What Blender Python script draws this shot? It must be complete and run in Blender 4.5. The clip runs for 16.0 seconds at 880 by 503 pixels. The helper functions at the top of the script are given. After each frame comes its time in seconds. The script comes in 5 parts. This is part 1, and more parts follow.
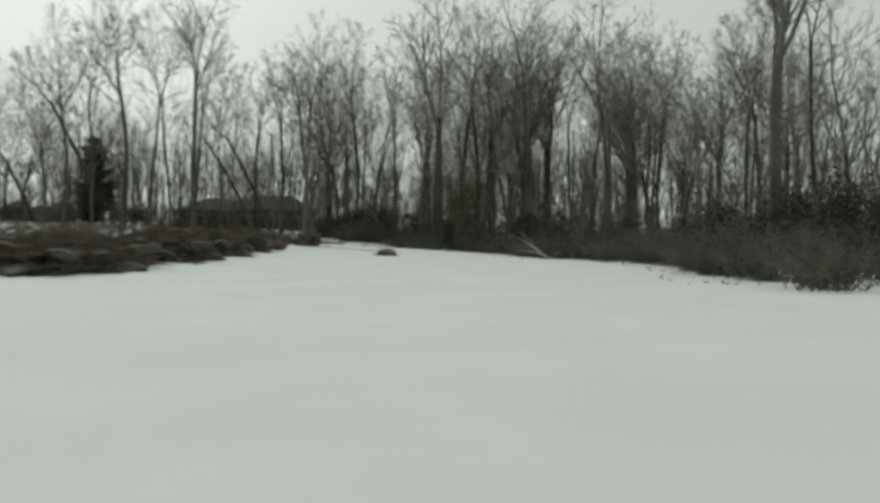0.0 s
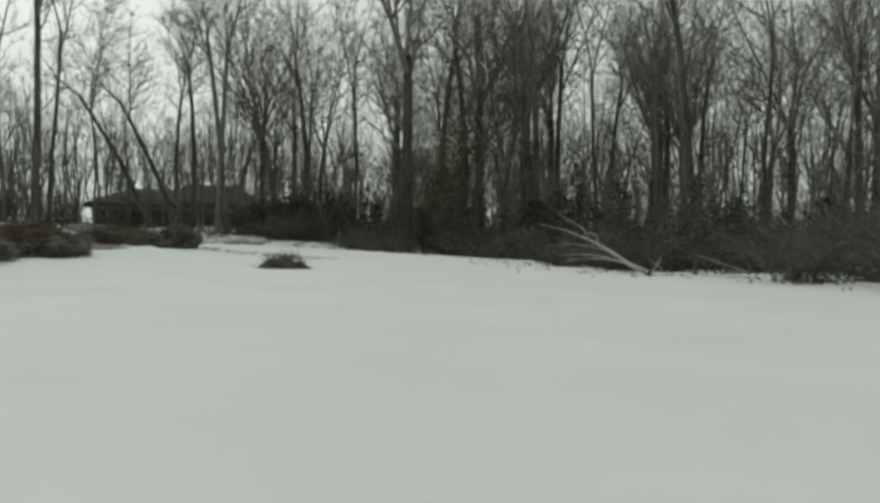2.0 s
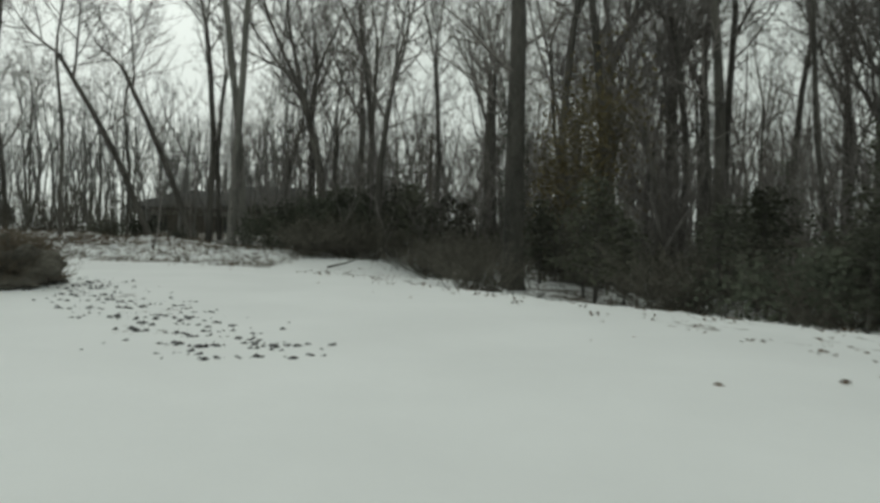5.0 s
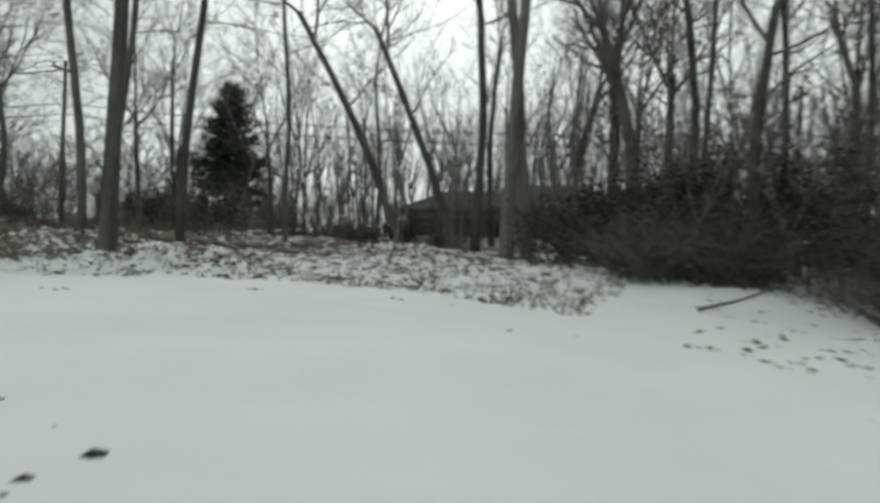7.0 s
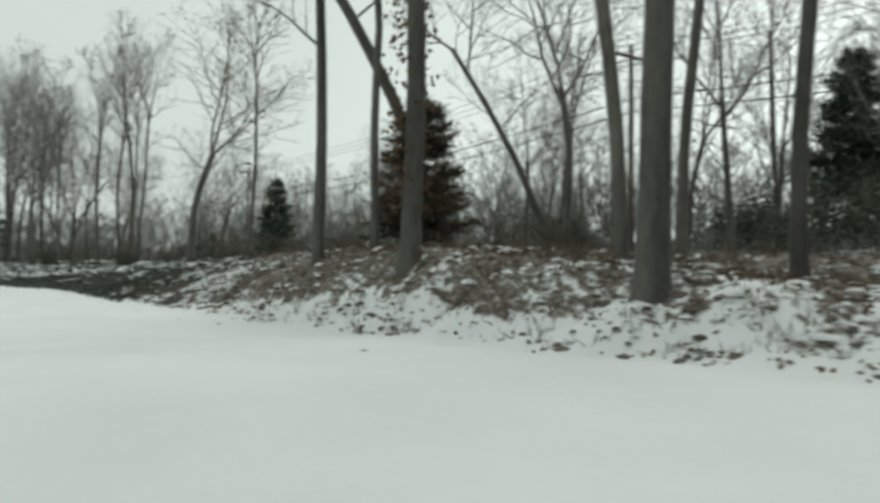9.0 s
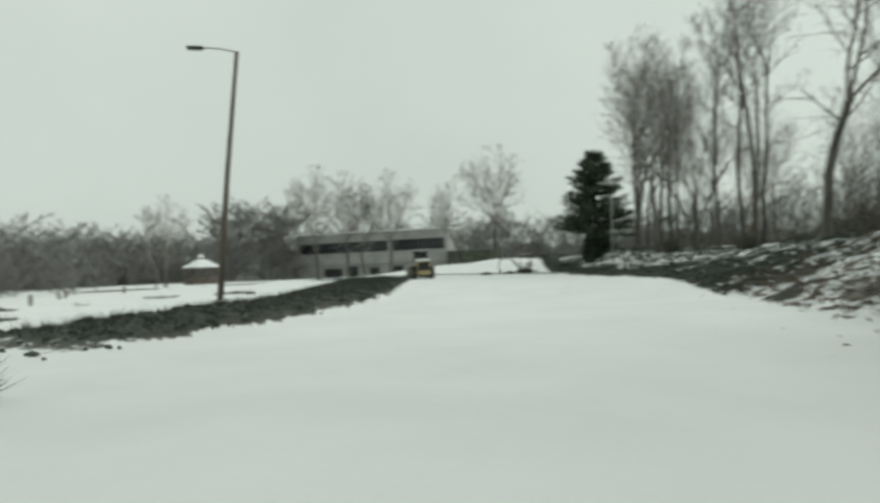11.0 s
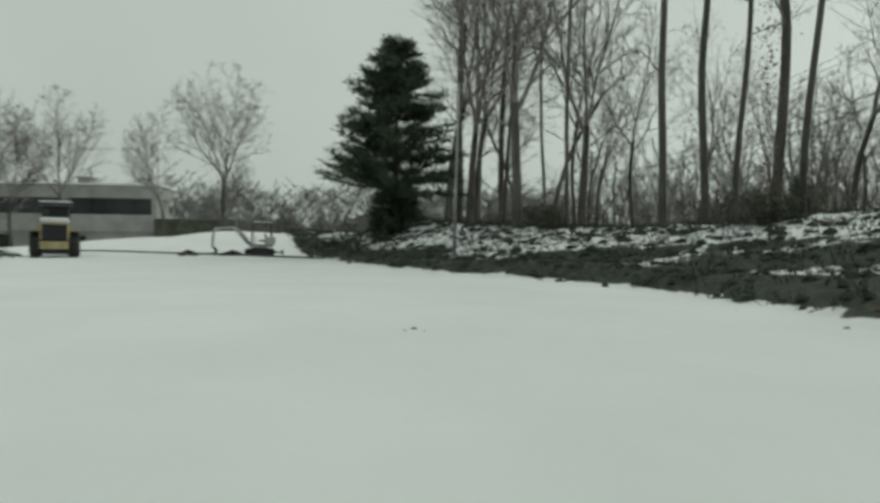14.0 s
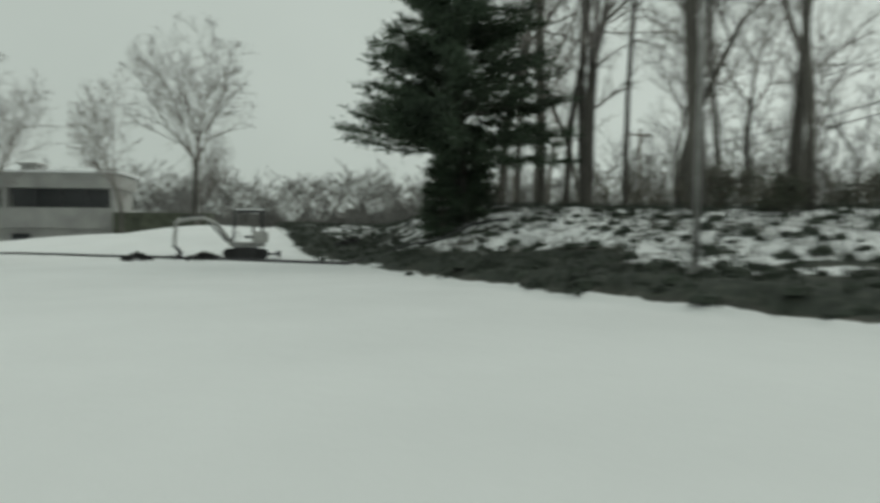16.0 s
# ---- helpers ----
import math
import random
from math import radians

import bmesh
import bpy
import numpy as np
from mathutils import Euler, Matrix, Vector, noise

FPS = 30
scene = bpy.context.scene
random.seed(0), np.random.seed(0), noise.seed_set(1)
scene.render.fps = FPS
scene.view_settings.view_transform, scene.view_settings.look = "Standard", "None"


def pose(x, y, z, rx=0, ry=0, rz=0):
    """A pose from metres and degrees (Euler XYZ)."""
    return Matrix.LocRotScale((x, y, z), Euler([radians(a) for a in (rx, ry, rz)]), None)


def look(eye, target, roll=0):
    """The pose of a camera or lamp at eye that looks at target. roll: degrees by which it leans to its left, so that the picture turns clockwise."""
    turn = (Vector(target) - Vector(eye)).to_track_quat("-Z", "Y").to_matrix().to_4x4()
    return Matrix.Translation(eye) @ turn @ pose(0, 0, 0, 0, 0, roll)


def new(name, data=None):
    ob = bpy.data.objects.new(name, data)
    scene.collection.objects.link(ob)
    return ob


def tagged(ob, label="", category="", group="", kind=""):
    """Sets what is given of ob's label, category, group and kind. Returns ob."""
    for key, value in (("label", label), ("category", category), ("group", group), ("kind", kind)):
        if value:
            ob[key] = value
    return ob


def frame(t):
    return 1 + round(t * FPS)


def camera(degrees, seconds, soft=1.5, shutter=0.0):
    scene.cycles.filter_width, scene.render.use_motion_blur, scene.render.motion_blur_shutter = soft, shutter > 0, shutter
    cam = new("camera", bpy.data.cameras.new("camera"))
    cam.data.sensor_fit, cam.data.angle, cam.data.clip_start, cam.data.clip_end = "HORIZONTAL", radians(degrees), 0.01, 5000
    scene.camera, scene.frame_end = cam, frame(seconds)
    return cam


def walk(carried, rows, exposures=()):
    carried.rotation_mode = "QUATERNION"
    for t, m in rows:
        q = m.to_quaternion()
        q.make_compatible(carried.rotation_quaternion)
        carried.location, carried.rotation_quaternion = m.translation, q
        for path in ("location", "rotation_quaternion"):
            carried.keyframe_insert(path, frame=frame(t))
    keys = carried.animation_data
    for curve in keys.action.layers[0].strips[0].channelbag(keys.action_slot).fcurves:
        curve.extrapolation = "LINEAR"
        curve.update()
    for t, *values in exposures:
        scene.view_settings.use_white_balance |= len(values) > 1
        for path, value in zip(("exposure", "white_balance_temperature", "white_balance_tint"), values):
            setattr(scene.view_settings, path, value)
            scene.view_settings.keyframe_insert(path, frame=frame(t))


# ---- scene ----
cam = camera(64.0, 16.0, soft=3.2, shutter=0.3)
PATH = [
    (0, (-5.598, -40.720, 1.269), (-5.386, -38.732, 1.252), 0.74),
    (0.5, (-3.743, -33.571, 1.298), (-3.387, -31.603, 1.275), 0.98),
    (1, (-3.419, -26.052, 1.311), (-3.178, -24.066, 1.286), 0.53),
    (1.5, (-3.199, -18.931, 1.302), (-2.961, -16.946, 1.278), 0.60),
    (2, (-1.981, -12.528, 1.305), (-1.708, -10.547, 1.286), 0.32),
    (2.5, (-0.954, -6.839, 1.378), (-0.694, -4.856, 1.362), -0.11),
    (3, (-0.820, -2.309, 1.529), (-0.566, -0.325, 1.516), -0.28),
    (3.2, (-0.565, -0.632, 1.586), (-0.320, 1.353, 1.576), -0.31),
    (3.89, (-0.127, 4.684, 1.766), (0.078, 6.674, 1.763), -0.17),
    (4.61, (-0.457, 8.778, 1.934), (-0.341, 10.774, 1.936), 0.38),
    (5.3, (-1.158, 13.372, 1.994), (-1.201, 15.372, 1.998), 0.85),
    (5.5, (-1.289, 14.842, 1.994), (-1.379, 16.840, 2.000), 0.80),
    (6, (-1.773, 18.834, 2.061), (-2.030, 20.818, 2.058), 1.18),
    (6.5, (-3.251, 23.448, 2.187), (-3.689, 25.399, 2.177), 1.15),
    (7, (-5.811, 28.342, 2.396), (-6.522, 30.211, 2.399), 1.46),
    (7.5, (-8.700, 32.783, 2.561), (-9.750, 34.485, 2.582), 1.60),
    (8, (-11.552, 36.083, 2.703), (-12.919, 37.543, 2.728), 1.34),
    (8.5, (-13.947, 38.233, 2.784), (-15.585, 39.380, 2.817), 0.46),
    (9, (-15.977, 39.540, 2.771), (-17.820, 40.316, 2.818), -0.02),
    (9.5, (-17.899, 40.188, 2.774), (-19.856, 40.593, 2.824), -0.82),
    (10, (-19.356, 40.073, 2.759), (-21.355, 40.134, 2.809), -1.28),
    (10.2, (-20.123, 40.383, 2.752), (-22.119, 40.261, 2.807), -1.60),
    (10.89, (-24.398, 40.999, 2.658), (-26.236, 40.210, 2.704), -2.18),
    (11.61, (-30.948, 40.621, 2.365), (-32.449, 39.299, 2.392), -2.23),
    (12.3, (-39.072, 38.076, 2.186), (-40.563, 36.743, 2.197), -1.71),
    (12.5, (-41.222, 37.048, 2.150), (-42.755, 35.763, 2.157), -1.44),
    (13, (-47.149, 33.866, 2.109), (-48.909, 32.915, 2.108), -0.84),
    (13.5, (-52.625, 31.714, 2.105), (-54.544, 31.152, 2.100), 0.05),
    (14, (-57.211, 30.277, 2.148), (-59.198, 30.050, 2.138), 0.69),
    (14.5, (-61.406, 29.211, 2.038), (-63.405, 29.246, 2.040), 1.79),
    (15, (-64.274, 28.004, 2.108), (-66.254, 28.281, 2.093), 1.38),
    (15.5, (-67.059, 26.204, 2.156), (-69.040, 26.474, 2.127), 1.23),
    (16, (-70.786, 24.771, 2.222), (-72.778, 24.602, 2.200), 0.22),
]
walk(cam, [(t, look(eye, target, roll)) for t, eye, target, roll in PATH],
     exposures=[(0, 0.0, 6550, 2), (3, 0.03, 6550, 2), (5.5, 0.1, 6500, 2), (7, 0.25, 6450, 2), (8, 0.38, 6450, 2), (9, 0.48, 6450, 1.5), (10, 0.5, 6500, 0.5), (12.5, 0.22, 6500, 0), (14, 0.1, 6500, 0), (16, 0.12, 6500, 0)])

# ---- light: overcast winter sky ----
world = bpy.data.worlds.new("overcast")
scene.world = world
world.use_nodes = True
wn, wl = world.node_tree.nodes, world.node_tree.links
wn.clear()
w_out, w_bg, w_sky, w_hsv = wn.new("ShaderNodeOutputWorld"), wn.new("ShaderNodeBackground"), wn.new("ShaderNodeTexSky"), wn.new("ShaderNodeHueSaturation")
w_sky.sky_type, w_sky.sun_disc = "NISHITA", False
w_sky.sun_elevation, w_sky.sun_rotation, w_sky.dust_density, w_sky.air_density = radians(38), radians(-24), 4.0, 1.0
w_hsv.inputs["Saturation"].default_value = 0.05
w_mix = wn.new("ShaderNodeMix")
w_mix.data_type, w_mix.inputs[0].default_value = "RGBA", 0.8
w_noise, w_ramp, w_coord = wn.new("ShaderNodeTexNoise"), wn.new("ShaderNodeValToRGB"), wn.new("ShaderNodeTexCoord")
w_noise.inputs["Scale"].default_value, w_noise.inputs["Detail"].default_value = 1.6, 5.0
w_ramp.color_ramp.elements[0].position, w_ramp.color_ramp.elements[1].position = 0.28, 0.72
w_ramp.color_ramp.elements[0].color, w_ramp.color_ramp.elements[1].color = (5.6, 6.0, 5.75, 1), (6.9, 7.25, 7.0, 1)
wl.new(w_coord.outputs["Generated"], w_noise.inputs["Vector"])
wl.new(w_noise.outputs["Fac"], w_ramp.inputs["Fac"])
wl.new(w_sky.outputs["Color"], w_hsv.inputs["Color"])
wl.new(w_hsv.outputs["Color"], w_mix.inputs["A"])
wl.new(w_ramp.outputs["Color"], w_mix.inputs["B"])
w_axis, w_side, w_gain = wn.new("ShaderNodeSeparateXYZ"), wn.new("ShaderNodeMapRange"), wn.new("ShaderNodeMix")
w_side.inputs["From Min"].default_value, w_side.inputs["To Min"].default_value, w_side.inputs["To Max"].default_value = -1.0, 0.96, 1.05
w_gain.data_type, w_gain.blend_type, w_gain.inputs[0].default_value = "RGBA", "MULTIPLY", 1.0
wl.new(w_coord.outputs["Generated"], w_axis.inputs["Vector"])
wl.new(w_axis.outputs["Y"], w_side.inputs["Value"])
wl.new(w_mix.outputs["Result"], w_gain.inputs["A"])
wl.new(w_side.outputs["Result"], w_gain.inputs["B"])
wl.new(w_gain.outputs["Result"], w_bg.inputs["Color"])
wl.new(w_bg.outputs["Background"], w_out.inputs["Surface"])
w_bg.inputs["Strength"].default_value = 0.085
sun = new("sun", bpy.data.lights.new("sun", "SUN"))
sun.data.energy, sun.data.angle, sun.data.color = 0.5, radians(40), (1.0, 0.97, 0.93)
sun.matrix_world = look((-20, 45, 38), (0, 0, 0))

# ---- materials ----


def material(name, colour, rough=0.8, dark=0.6, light=1.25, scale=3.0, fine=30.0, bump=0.2, metal=0.0, vary=0.0, stretch=(1, 1, 1), dist=0.02):
    """A surface of one base colour with stains at one scale, grain at another, relief and a spread from piece to piece."""
    m = bpy.data.materials.new(name)
    m.use_nodes = True
    n, l = m.node_tree.nodes, m.node_tree.links
    b = n["Principled BSDF"]
    b.inputs["Roughness"].default_value, b.inputs["Metallic"].default_value = rough, metal
    geo, mp = n.new("ShaderNodeNewGeometry"), n.new("ShaderNodeMapping")
    mp.inputs["Scale"].default_value = stretch
    l.new(geo.outputs["Position"], mp.inputs["Vector"])
    a, f = n.new("ShaderNodeTexNoise"), n.new("ShaderNodeTexNoise")
    for t, s in ((a, scale), (f, fine)):
        t.inputs["Scale"].default_value, t.inputs["Detail"].default_value = s, 4.0
        l.new(mp.outputs["Vector"], t.inputs["Vector"])
    add = n.new("ShaderNodeMath")
    add.operation = "MULTIPLY_ADD"
    add.inputs[1].default_value = 0.45
    l.new(f.outputs["Fac"], add.inputs[0])
    l.new(a.outputs["Fac"], add.inputs[2])
    ramp = n.new("ShaderNodeValToRGB")
    ramp.color_ramp.elements[0].position, ramp.color_ramp.elements[1].position = 0.5, 0.95
    ramp.color_ramp.elements[0].color = (*[c * dark for c in colour], 1)
    ramp.color_ramp.elements[1].color = (*[min(1, c * light) for c in colour], 1)
    l.new(add.outputs[0], ramp.inputs["Fac"])
    last = ramp.outputs["Color"]
    if vary:
        info, hsv, mr = n.new("ShaderNodeObjectInfo"), n.new("ShaderNodeHueSaturation"), n.new("ShaderNodeMapRange")
        mr.inputs["To Min"].default_value, mr.inputs["To Max"].default_value = 1 - vary, 1 + vary
        l.new(info.outputs["Random"], mr.inputs["Value"])
        l.new(mr.outputs["Result"], hsv.inputs["Value"])
        l.new(last, hsv.inputs["Color"])
        last = hsv.outputs["Color"]
    l.new(last, b.inputs["Base Color"])
    if bump:
        bp = n.new("ShaderNodeBump")
        bp.inputs["Strength"].default_value, bp.inputs["Distance"].default_value = bump, dist
        l.new(add.outputs[0], bp.inputs["Height"])
        l.new(bp.outputs["Normal"], b.inputs["Normal"])
    return m


BARK = material("bark", (0.098, 0.092, 0.081), 0.9, 0.45, 1.35, 1.2, 9.0, 0.7, vary=0.3, stretch=(1, 1, 0.25), dist=0.05)
BARK_PALE = material("bark_pale", (0.16, 0.156, 0.14), 0.9, 0.5, 1.35, 1.2, 9.0, 0.6, vary=0.2, stretch=(1, 1, 0.25), dist=0.04)
TWIG = material("twig", (0.2, 0.185, 0.172), 0.9, 0.6, 1.3, 2.0, 10.0, 0.0, vary=0.25)
# twigs of far woods: distance haze put into the colour, paler and greyer
HAZED_TWIG = material("hazed_twig", (0.2, 0.196, 0.186), 0.95, 0.7, 1.2, 0.3, 4.0, 0.0)
NEEDLE = material("needles", (0.055, 0.082, 0.05), 0.75, 0.5, 1.5, 1.0, 8.0, 0.0, vary=0.2)
SHRUB = material("shrub_leaf", (0.062, 0.069, 0.048), 0.8, 0.5, 1.5, 0.9, 8.0, 0.0, vary=0.35)
BROWN_LEAF = material("brown_leaf", (0.12, 0.072, 0.036), 0.85, 0.5, 1.5, 0.9, 8.0, 0.0, vary=0.25)
DEAD_GRASS = material("dead_grass", (0.13, 0.105, 0.075), 0.9, 0.5, 1.5, 0.8, 8.0, 0.0)
BRUSH = material("brush", (0.112, 0.103, 0.084), 0.9, 0.5, 1.5, 1.5, 12.0, 0.3, vary=0.2)
SNOW_TOP = material("settled_snow", (0.82, 0.83, 0.84), 0.75, 0.92, 1.03, 2.0, 25.0, 0.25)
METAL_GREY = material("galvanised_steel", (0.3, 0.3, 0.29), 0.55, 0.7, 1.2, 3.0, 40.0, 0.1, metal=0.5)
DARK_METAL = material("dark_steel", (0.04, 0.04, 0.042), 0.6, 0.6, 1.4, 5.0, 40.0, 0.2)
POLE_WOOD = material("weathered_pole", (0.13, 0.11, 0.09), 0.9, 0.6, 1.3, 2.0, 18.0, 0.4, stretch=(1, 1, 0.1))
CONCRETE = material("pale_concrete", (0.36, 0.36, 0.345), 0.85, 0.75, 1.15, 0.5, 9.0, 0.2)
GLASS_DARK = material("dark_window", (0.03, 0.033, 0.035), 0.15, 0.8, 1.2, 1.0, 5.0, 0.0)
ROOF_DARK = material("dark_shingle", (0.05, 0.048, 0.046), 0.85, 0.6, 1.5, 1.5, 14.0, 0.3)
BRICK = material("brown_brick", (0.13, 0.112, 0.1), 0.9, 0.6, 1.3, 1.0, 14.0, 0.3)
WOOD_BROWN = material("brown_wood", (0.125, 0.102, 0.085), 0.8, 0.6, 1.3, 2.0, 25.0, 0.3)
YELLOW = material("machine_yellow", (0.43, 0.36, 0.19), 0.55, 0.55, 1.15, 2.5, 20.0, 0.15)
WHITE_PAINT = material("white_machine_paint", (0.45, 0.45, 0.43), 0.5, 0.75, 1.1, 2.5, 20.0, 0.1)
TURF_MAT = material("dark_turf", (0.037, 0.045, 0.034), 0.9, 0.45, 1.7, 2.5, 18.0, 0.6, dist=0.04)
LITTER_MAT = material("matted_litter", (0.15, 0.125, 0.105), 0.9, 0.45, 1.6, 2.5, 14.0, 0.5, dist=0.03)
RUBBER = material("black_rubber", (0.03, 0.03, 0.03), 0.85, 0.7, 1.4, 4.0, 30.0, 0.3)


def snow_ground():
    m = bpy.data.materials.new("snow_and_litter")
    m.use_nodes = True
    n, l = m.node_tree.nodes, m.node_tree.links
    b = n["Principled BSDF"]
    geo = n.new("ShaderNodeNewGeometry")

    def noise_at(scale, detail=5.0):
        t = n.new("ShaderNodeTexNoise")
        t.inputs["Scale"].default_value, t.inputs["Detail"].default_value = scale, detail
        l.new(geo.outputs["Position"], t.inputs["Vector"])
        return t.outputs["Fac"]

    def ramp(src, stops):
        r = n.new("ShaderNodeValToRGB")
        r.color_ramp.elements[0].position, r.color_ramp.elements[1].position = stops[0][0], stops[-1][0]
        r.color_ramp.elements[0].color, r.color_ramp.elements[1].color = (*stops[0][1], 1), (*stops[-1][1], 1)
        for p, c in stops[1:-1]:
            r.color_ramp.elements.new(p).color = (*c, 1)
        l.new(src, r.inputs["Fac"])
        return r.outputs["Color"]

    def math_node(op, a, c):
        k = n.new("ShaderNodeMath")
        k.operation = op
        for i, v in enumerate((a, c)):
            if isinstance(v, (int, float)):
                k.inputs[i].default_value = v
            else:
                l.new(v, k.inputs[i])
        return k.outputs[0]

    def mix(f, a, c):
        k = n.new("ShaderNodeMix")
        k.data_type = "RGBA"
        for s, v in ((0, f), (6, a), (7, c)):
            l.new(v, k.inputs[s])
        return k.outputs[2]

    cover, turf = n.new("ShaderNodeAttribute"), n.new("ShaderNodeAttribute")
    cover.attribute_name, turf.attribute_name = "cover", "turf"
    patch = math_node("MULTIPLY_ADD", noise_at(4.5, 8.0), 0.5)
    patch_node = patch.node
    l.new(math_node("MULTIPLY", noise_at(0.9), 0.5), patch_node.inputs[2])
    lift = math_node("ADD", patch, math_node("SUBTRACT", cover.outputs["Fac"], 1.0))
    bare = n.new("ShaderNodeMapRange")
    bare.inputs["From Min"].default_value, bare.inputs["From Max"].default_value = -0.03, 0.05
    l.new(lift, bare.inputs["Value"])
    snow = ramp(noise_at(0.35), [(0.3, (0.78, 0.79, 0.79)), (0.7, (0.84, 0.85, 0.85))])
    litter = ramp(noise_at(7.0, 8.0), [(0.3, (0.045, 0.039, 0.031)), (0.5, (0.14, 0.12, 0.098)), (0.72, (0.31, 0.285, 0.255))])
    grass = ramp(noise_at(6.0, 8.0), [(0.3, (0.016, 0.02, 0.015)), (0.55, (0.034, 0.042, 0.031)), (0.75, (0.08, 0.086, 0.066))])
    under = mix(turf.outputs["Fac"], litter, grass)
    l.new(mix(bare.outputs["Result"], snow, under), b.inputs["Base Color"])
    b.inputs["Roughness"].default_value = 0.85
    bp = n.new("ShaderNodeBump")
    bp.inputs["Strength"].default_value, bp.inputs["Distance"].default_value = 0.35, 0.05
    l.new(math_node("ADD", noise_at(3.0, 6.0), math_node("MULTIPLY", bare.outputs["Result"], -0.6)), bp.inputs["Height"])
    l.new(bp.outputs["Normal"], b.inputs["Normal"])
    return m


GROUND_MAT = snow_ground()

# ---- the lie of the land ----
ROAD_Z = [(-7, -42, 0.04), (-3, -18, 0.1), (0, 0, 0.2), (-1, 14, 0.4), (-3.5, 23, 0.62), (-7, 30, 0.95), (-12, 37, 1.3), (-18, 40, 1.35), (-21, 41, 1.4), (-39, 38, 1.0),
          (-52, 31.5, 0.92), (-61, 29, 1.0), (-66, 29, 1.15), (-73, 25, 1.15), (-81, 27, 1.4), (-97, 13, 1.5), (-95, 3, 1.3), (-120, -5, 1.5), (-100, -40, 1.2), (-40, 0, 0.7), (40, 0, -0.35), (30, 60, 0.0)]
# outer edge of the driven surface, with the height and width of the bank behind it
EDGE_A = [(-5, -60, 0.2, 8), (-3, -42, 0.2, 8), (0, -30, 0.1, 8), (4.5, -16, 0.0, 8), (8.6, -5, -0.1, 10), (8.8, 2.5, -0.1, 10), (5.6, 8, -0.25, 13), (3.6, 12, -0.5, 15),
          (2.8, 18, -0.8, 15), (3.2, 23, -0.9, 15), (1.3, 27, -1.0, 14), (-1.2, 31, -1.15, 13)]
EDGE_B = [(-4.4, 35.5, -1.15, 12), (-8, 41, -0.5, 11), (-11.6, 44.3, 0.4, 12), (-15.2, 46.8, 0.8, 8), (-19.4, 48.2, 0.9, 5), (-23.4, 47.2, 1.15, 3.0), (-27.5, 45.6, 1.6, 2.9), (-33, 44.2, 2.2, 2.9), (-38, 43.0, 2.4, 3.2)]
EDGE_C = [(-44, 41.5, 2.2, 4.5), (-52, 39.6, 2.2, 8), (-59, 37.4, 2.2, 9), (-66, 35.9, 2.2, 10), (-70.7, 34.5, 2.15, 10.5), (-74.7, 32.9, 1.9, 10.5), (-77.5, 30.5, 1.55, 11), (-79.5, 28.0, 1.5, 11.5),
          (-82.6, 25.8, 1.45, 10.5), (-86.3, 23.8, 1.5, 8), (-90, 21.9, 1.65, 6.5), (-96, 19.2, 2.0, 6), (-103, 15.8, 1.9, 7), (-116, 10, 1.2, 10), (-140, 3, 1.0, 14), (-190, -15, 1.0, 20)]
EDGE = np.array(EDGE_A + EDGE_B + EDGE_C, float)
# edge of the lawn on the inner side of the drive
LAWN = np.array([(-20, 30), (-34, 28), (-45, 25.6), (-51, 23.8), (-56, 22.1), (-65, 17.8), (-76, 12), (-85, 8), (-92, 3.6), (-97, -4), (-104, -14)], float)


def side_of(line, x, y):
    """Distance to a polyline (positive on its right-hand side as it runs) and the values that its points carry there."""
    best = np.full(x.shape, 1e9)
    sign = np.ones(x.shape)
    extra = [np.zeros(x.shape) for _ in range(line.shape[1] - 2)]
    for a, b in zip(line[:-1], line[1:]):
        d = b[:2] - a[:2]
        s = np.clip(((x - a[0]) * d[0] + (y - a[1]) * d[1]) / (d @ d), 0, 1)
        px, py = x - a[0] - s * d[0], y - a[1] - s * d[1]
        r = np.hypot(px, py)
        near = r < best
        best = np.where(near, r, best)
        sign = np.where(near, np.where(d[0] * py - d[1] * px < 0, 1, -1), sign)
        for k in range(len(extra)):
            extra[k] = np.where(near, a[2 + k] + s * (b[2 + k] - a[2 + k]), extra[k])
    return best * sign, extra


def smooth(v, a, b):
    s = np.clip((v - a) / (b - a), 0, 1)
    return s * s * (3 - 2 * s)


def wave(x, y, f, seed=0.0):
    """A cheap, smooth, uneven field between -1 and 1."""
    return (np.sin(x * f + 1.7 * np.sin(y * f * 0.83 + seed)) + np.sin(y * f * 1.13 + 1.9 * np.sin(x * f * 0.71 + seed * 2.1)) + np.sin((x + y) * f * 1.91 + seed)
            + np.sin((x - 0.6 * y) * f * 2.73 + 1.3 * seed)) / 4


HEAPS = [(-40, 126, 40, 26, 2.6), (-20, 112, 30, 25, 0.5), (-24.5, 61, 5, 3, 0.8), (-18.5, 57, 4, 2.5, 0.6), (-29, 58, 4, 2, 0.5), (-11.6, 29.2, 1.6, 1.4, 0.2), (-17, 24, 5, 4, 0.4), (-16.5, 8, 4.5, 9, 0.35), (-17, -9, 4.5, 9, 0.3),
         (-115, 12, 9, 5.5, 1.2), (-120, 4, 12, 7, 1.7), (-29.5, 32.4, 1.3, 1.0, 0.2), (-128, -8, 12, 10, 1.4)]


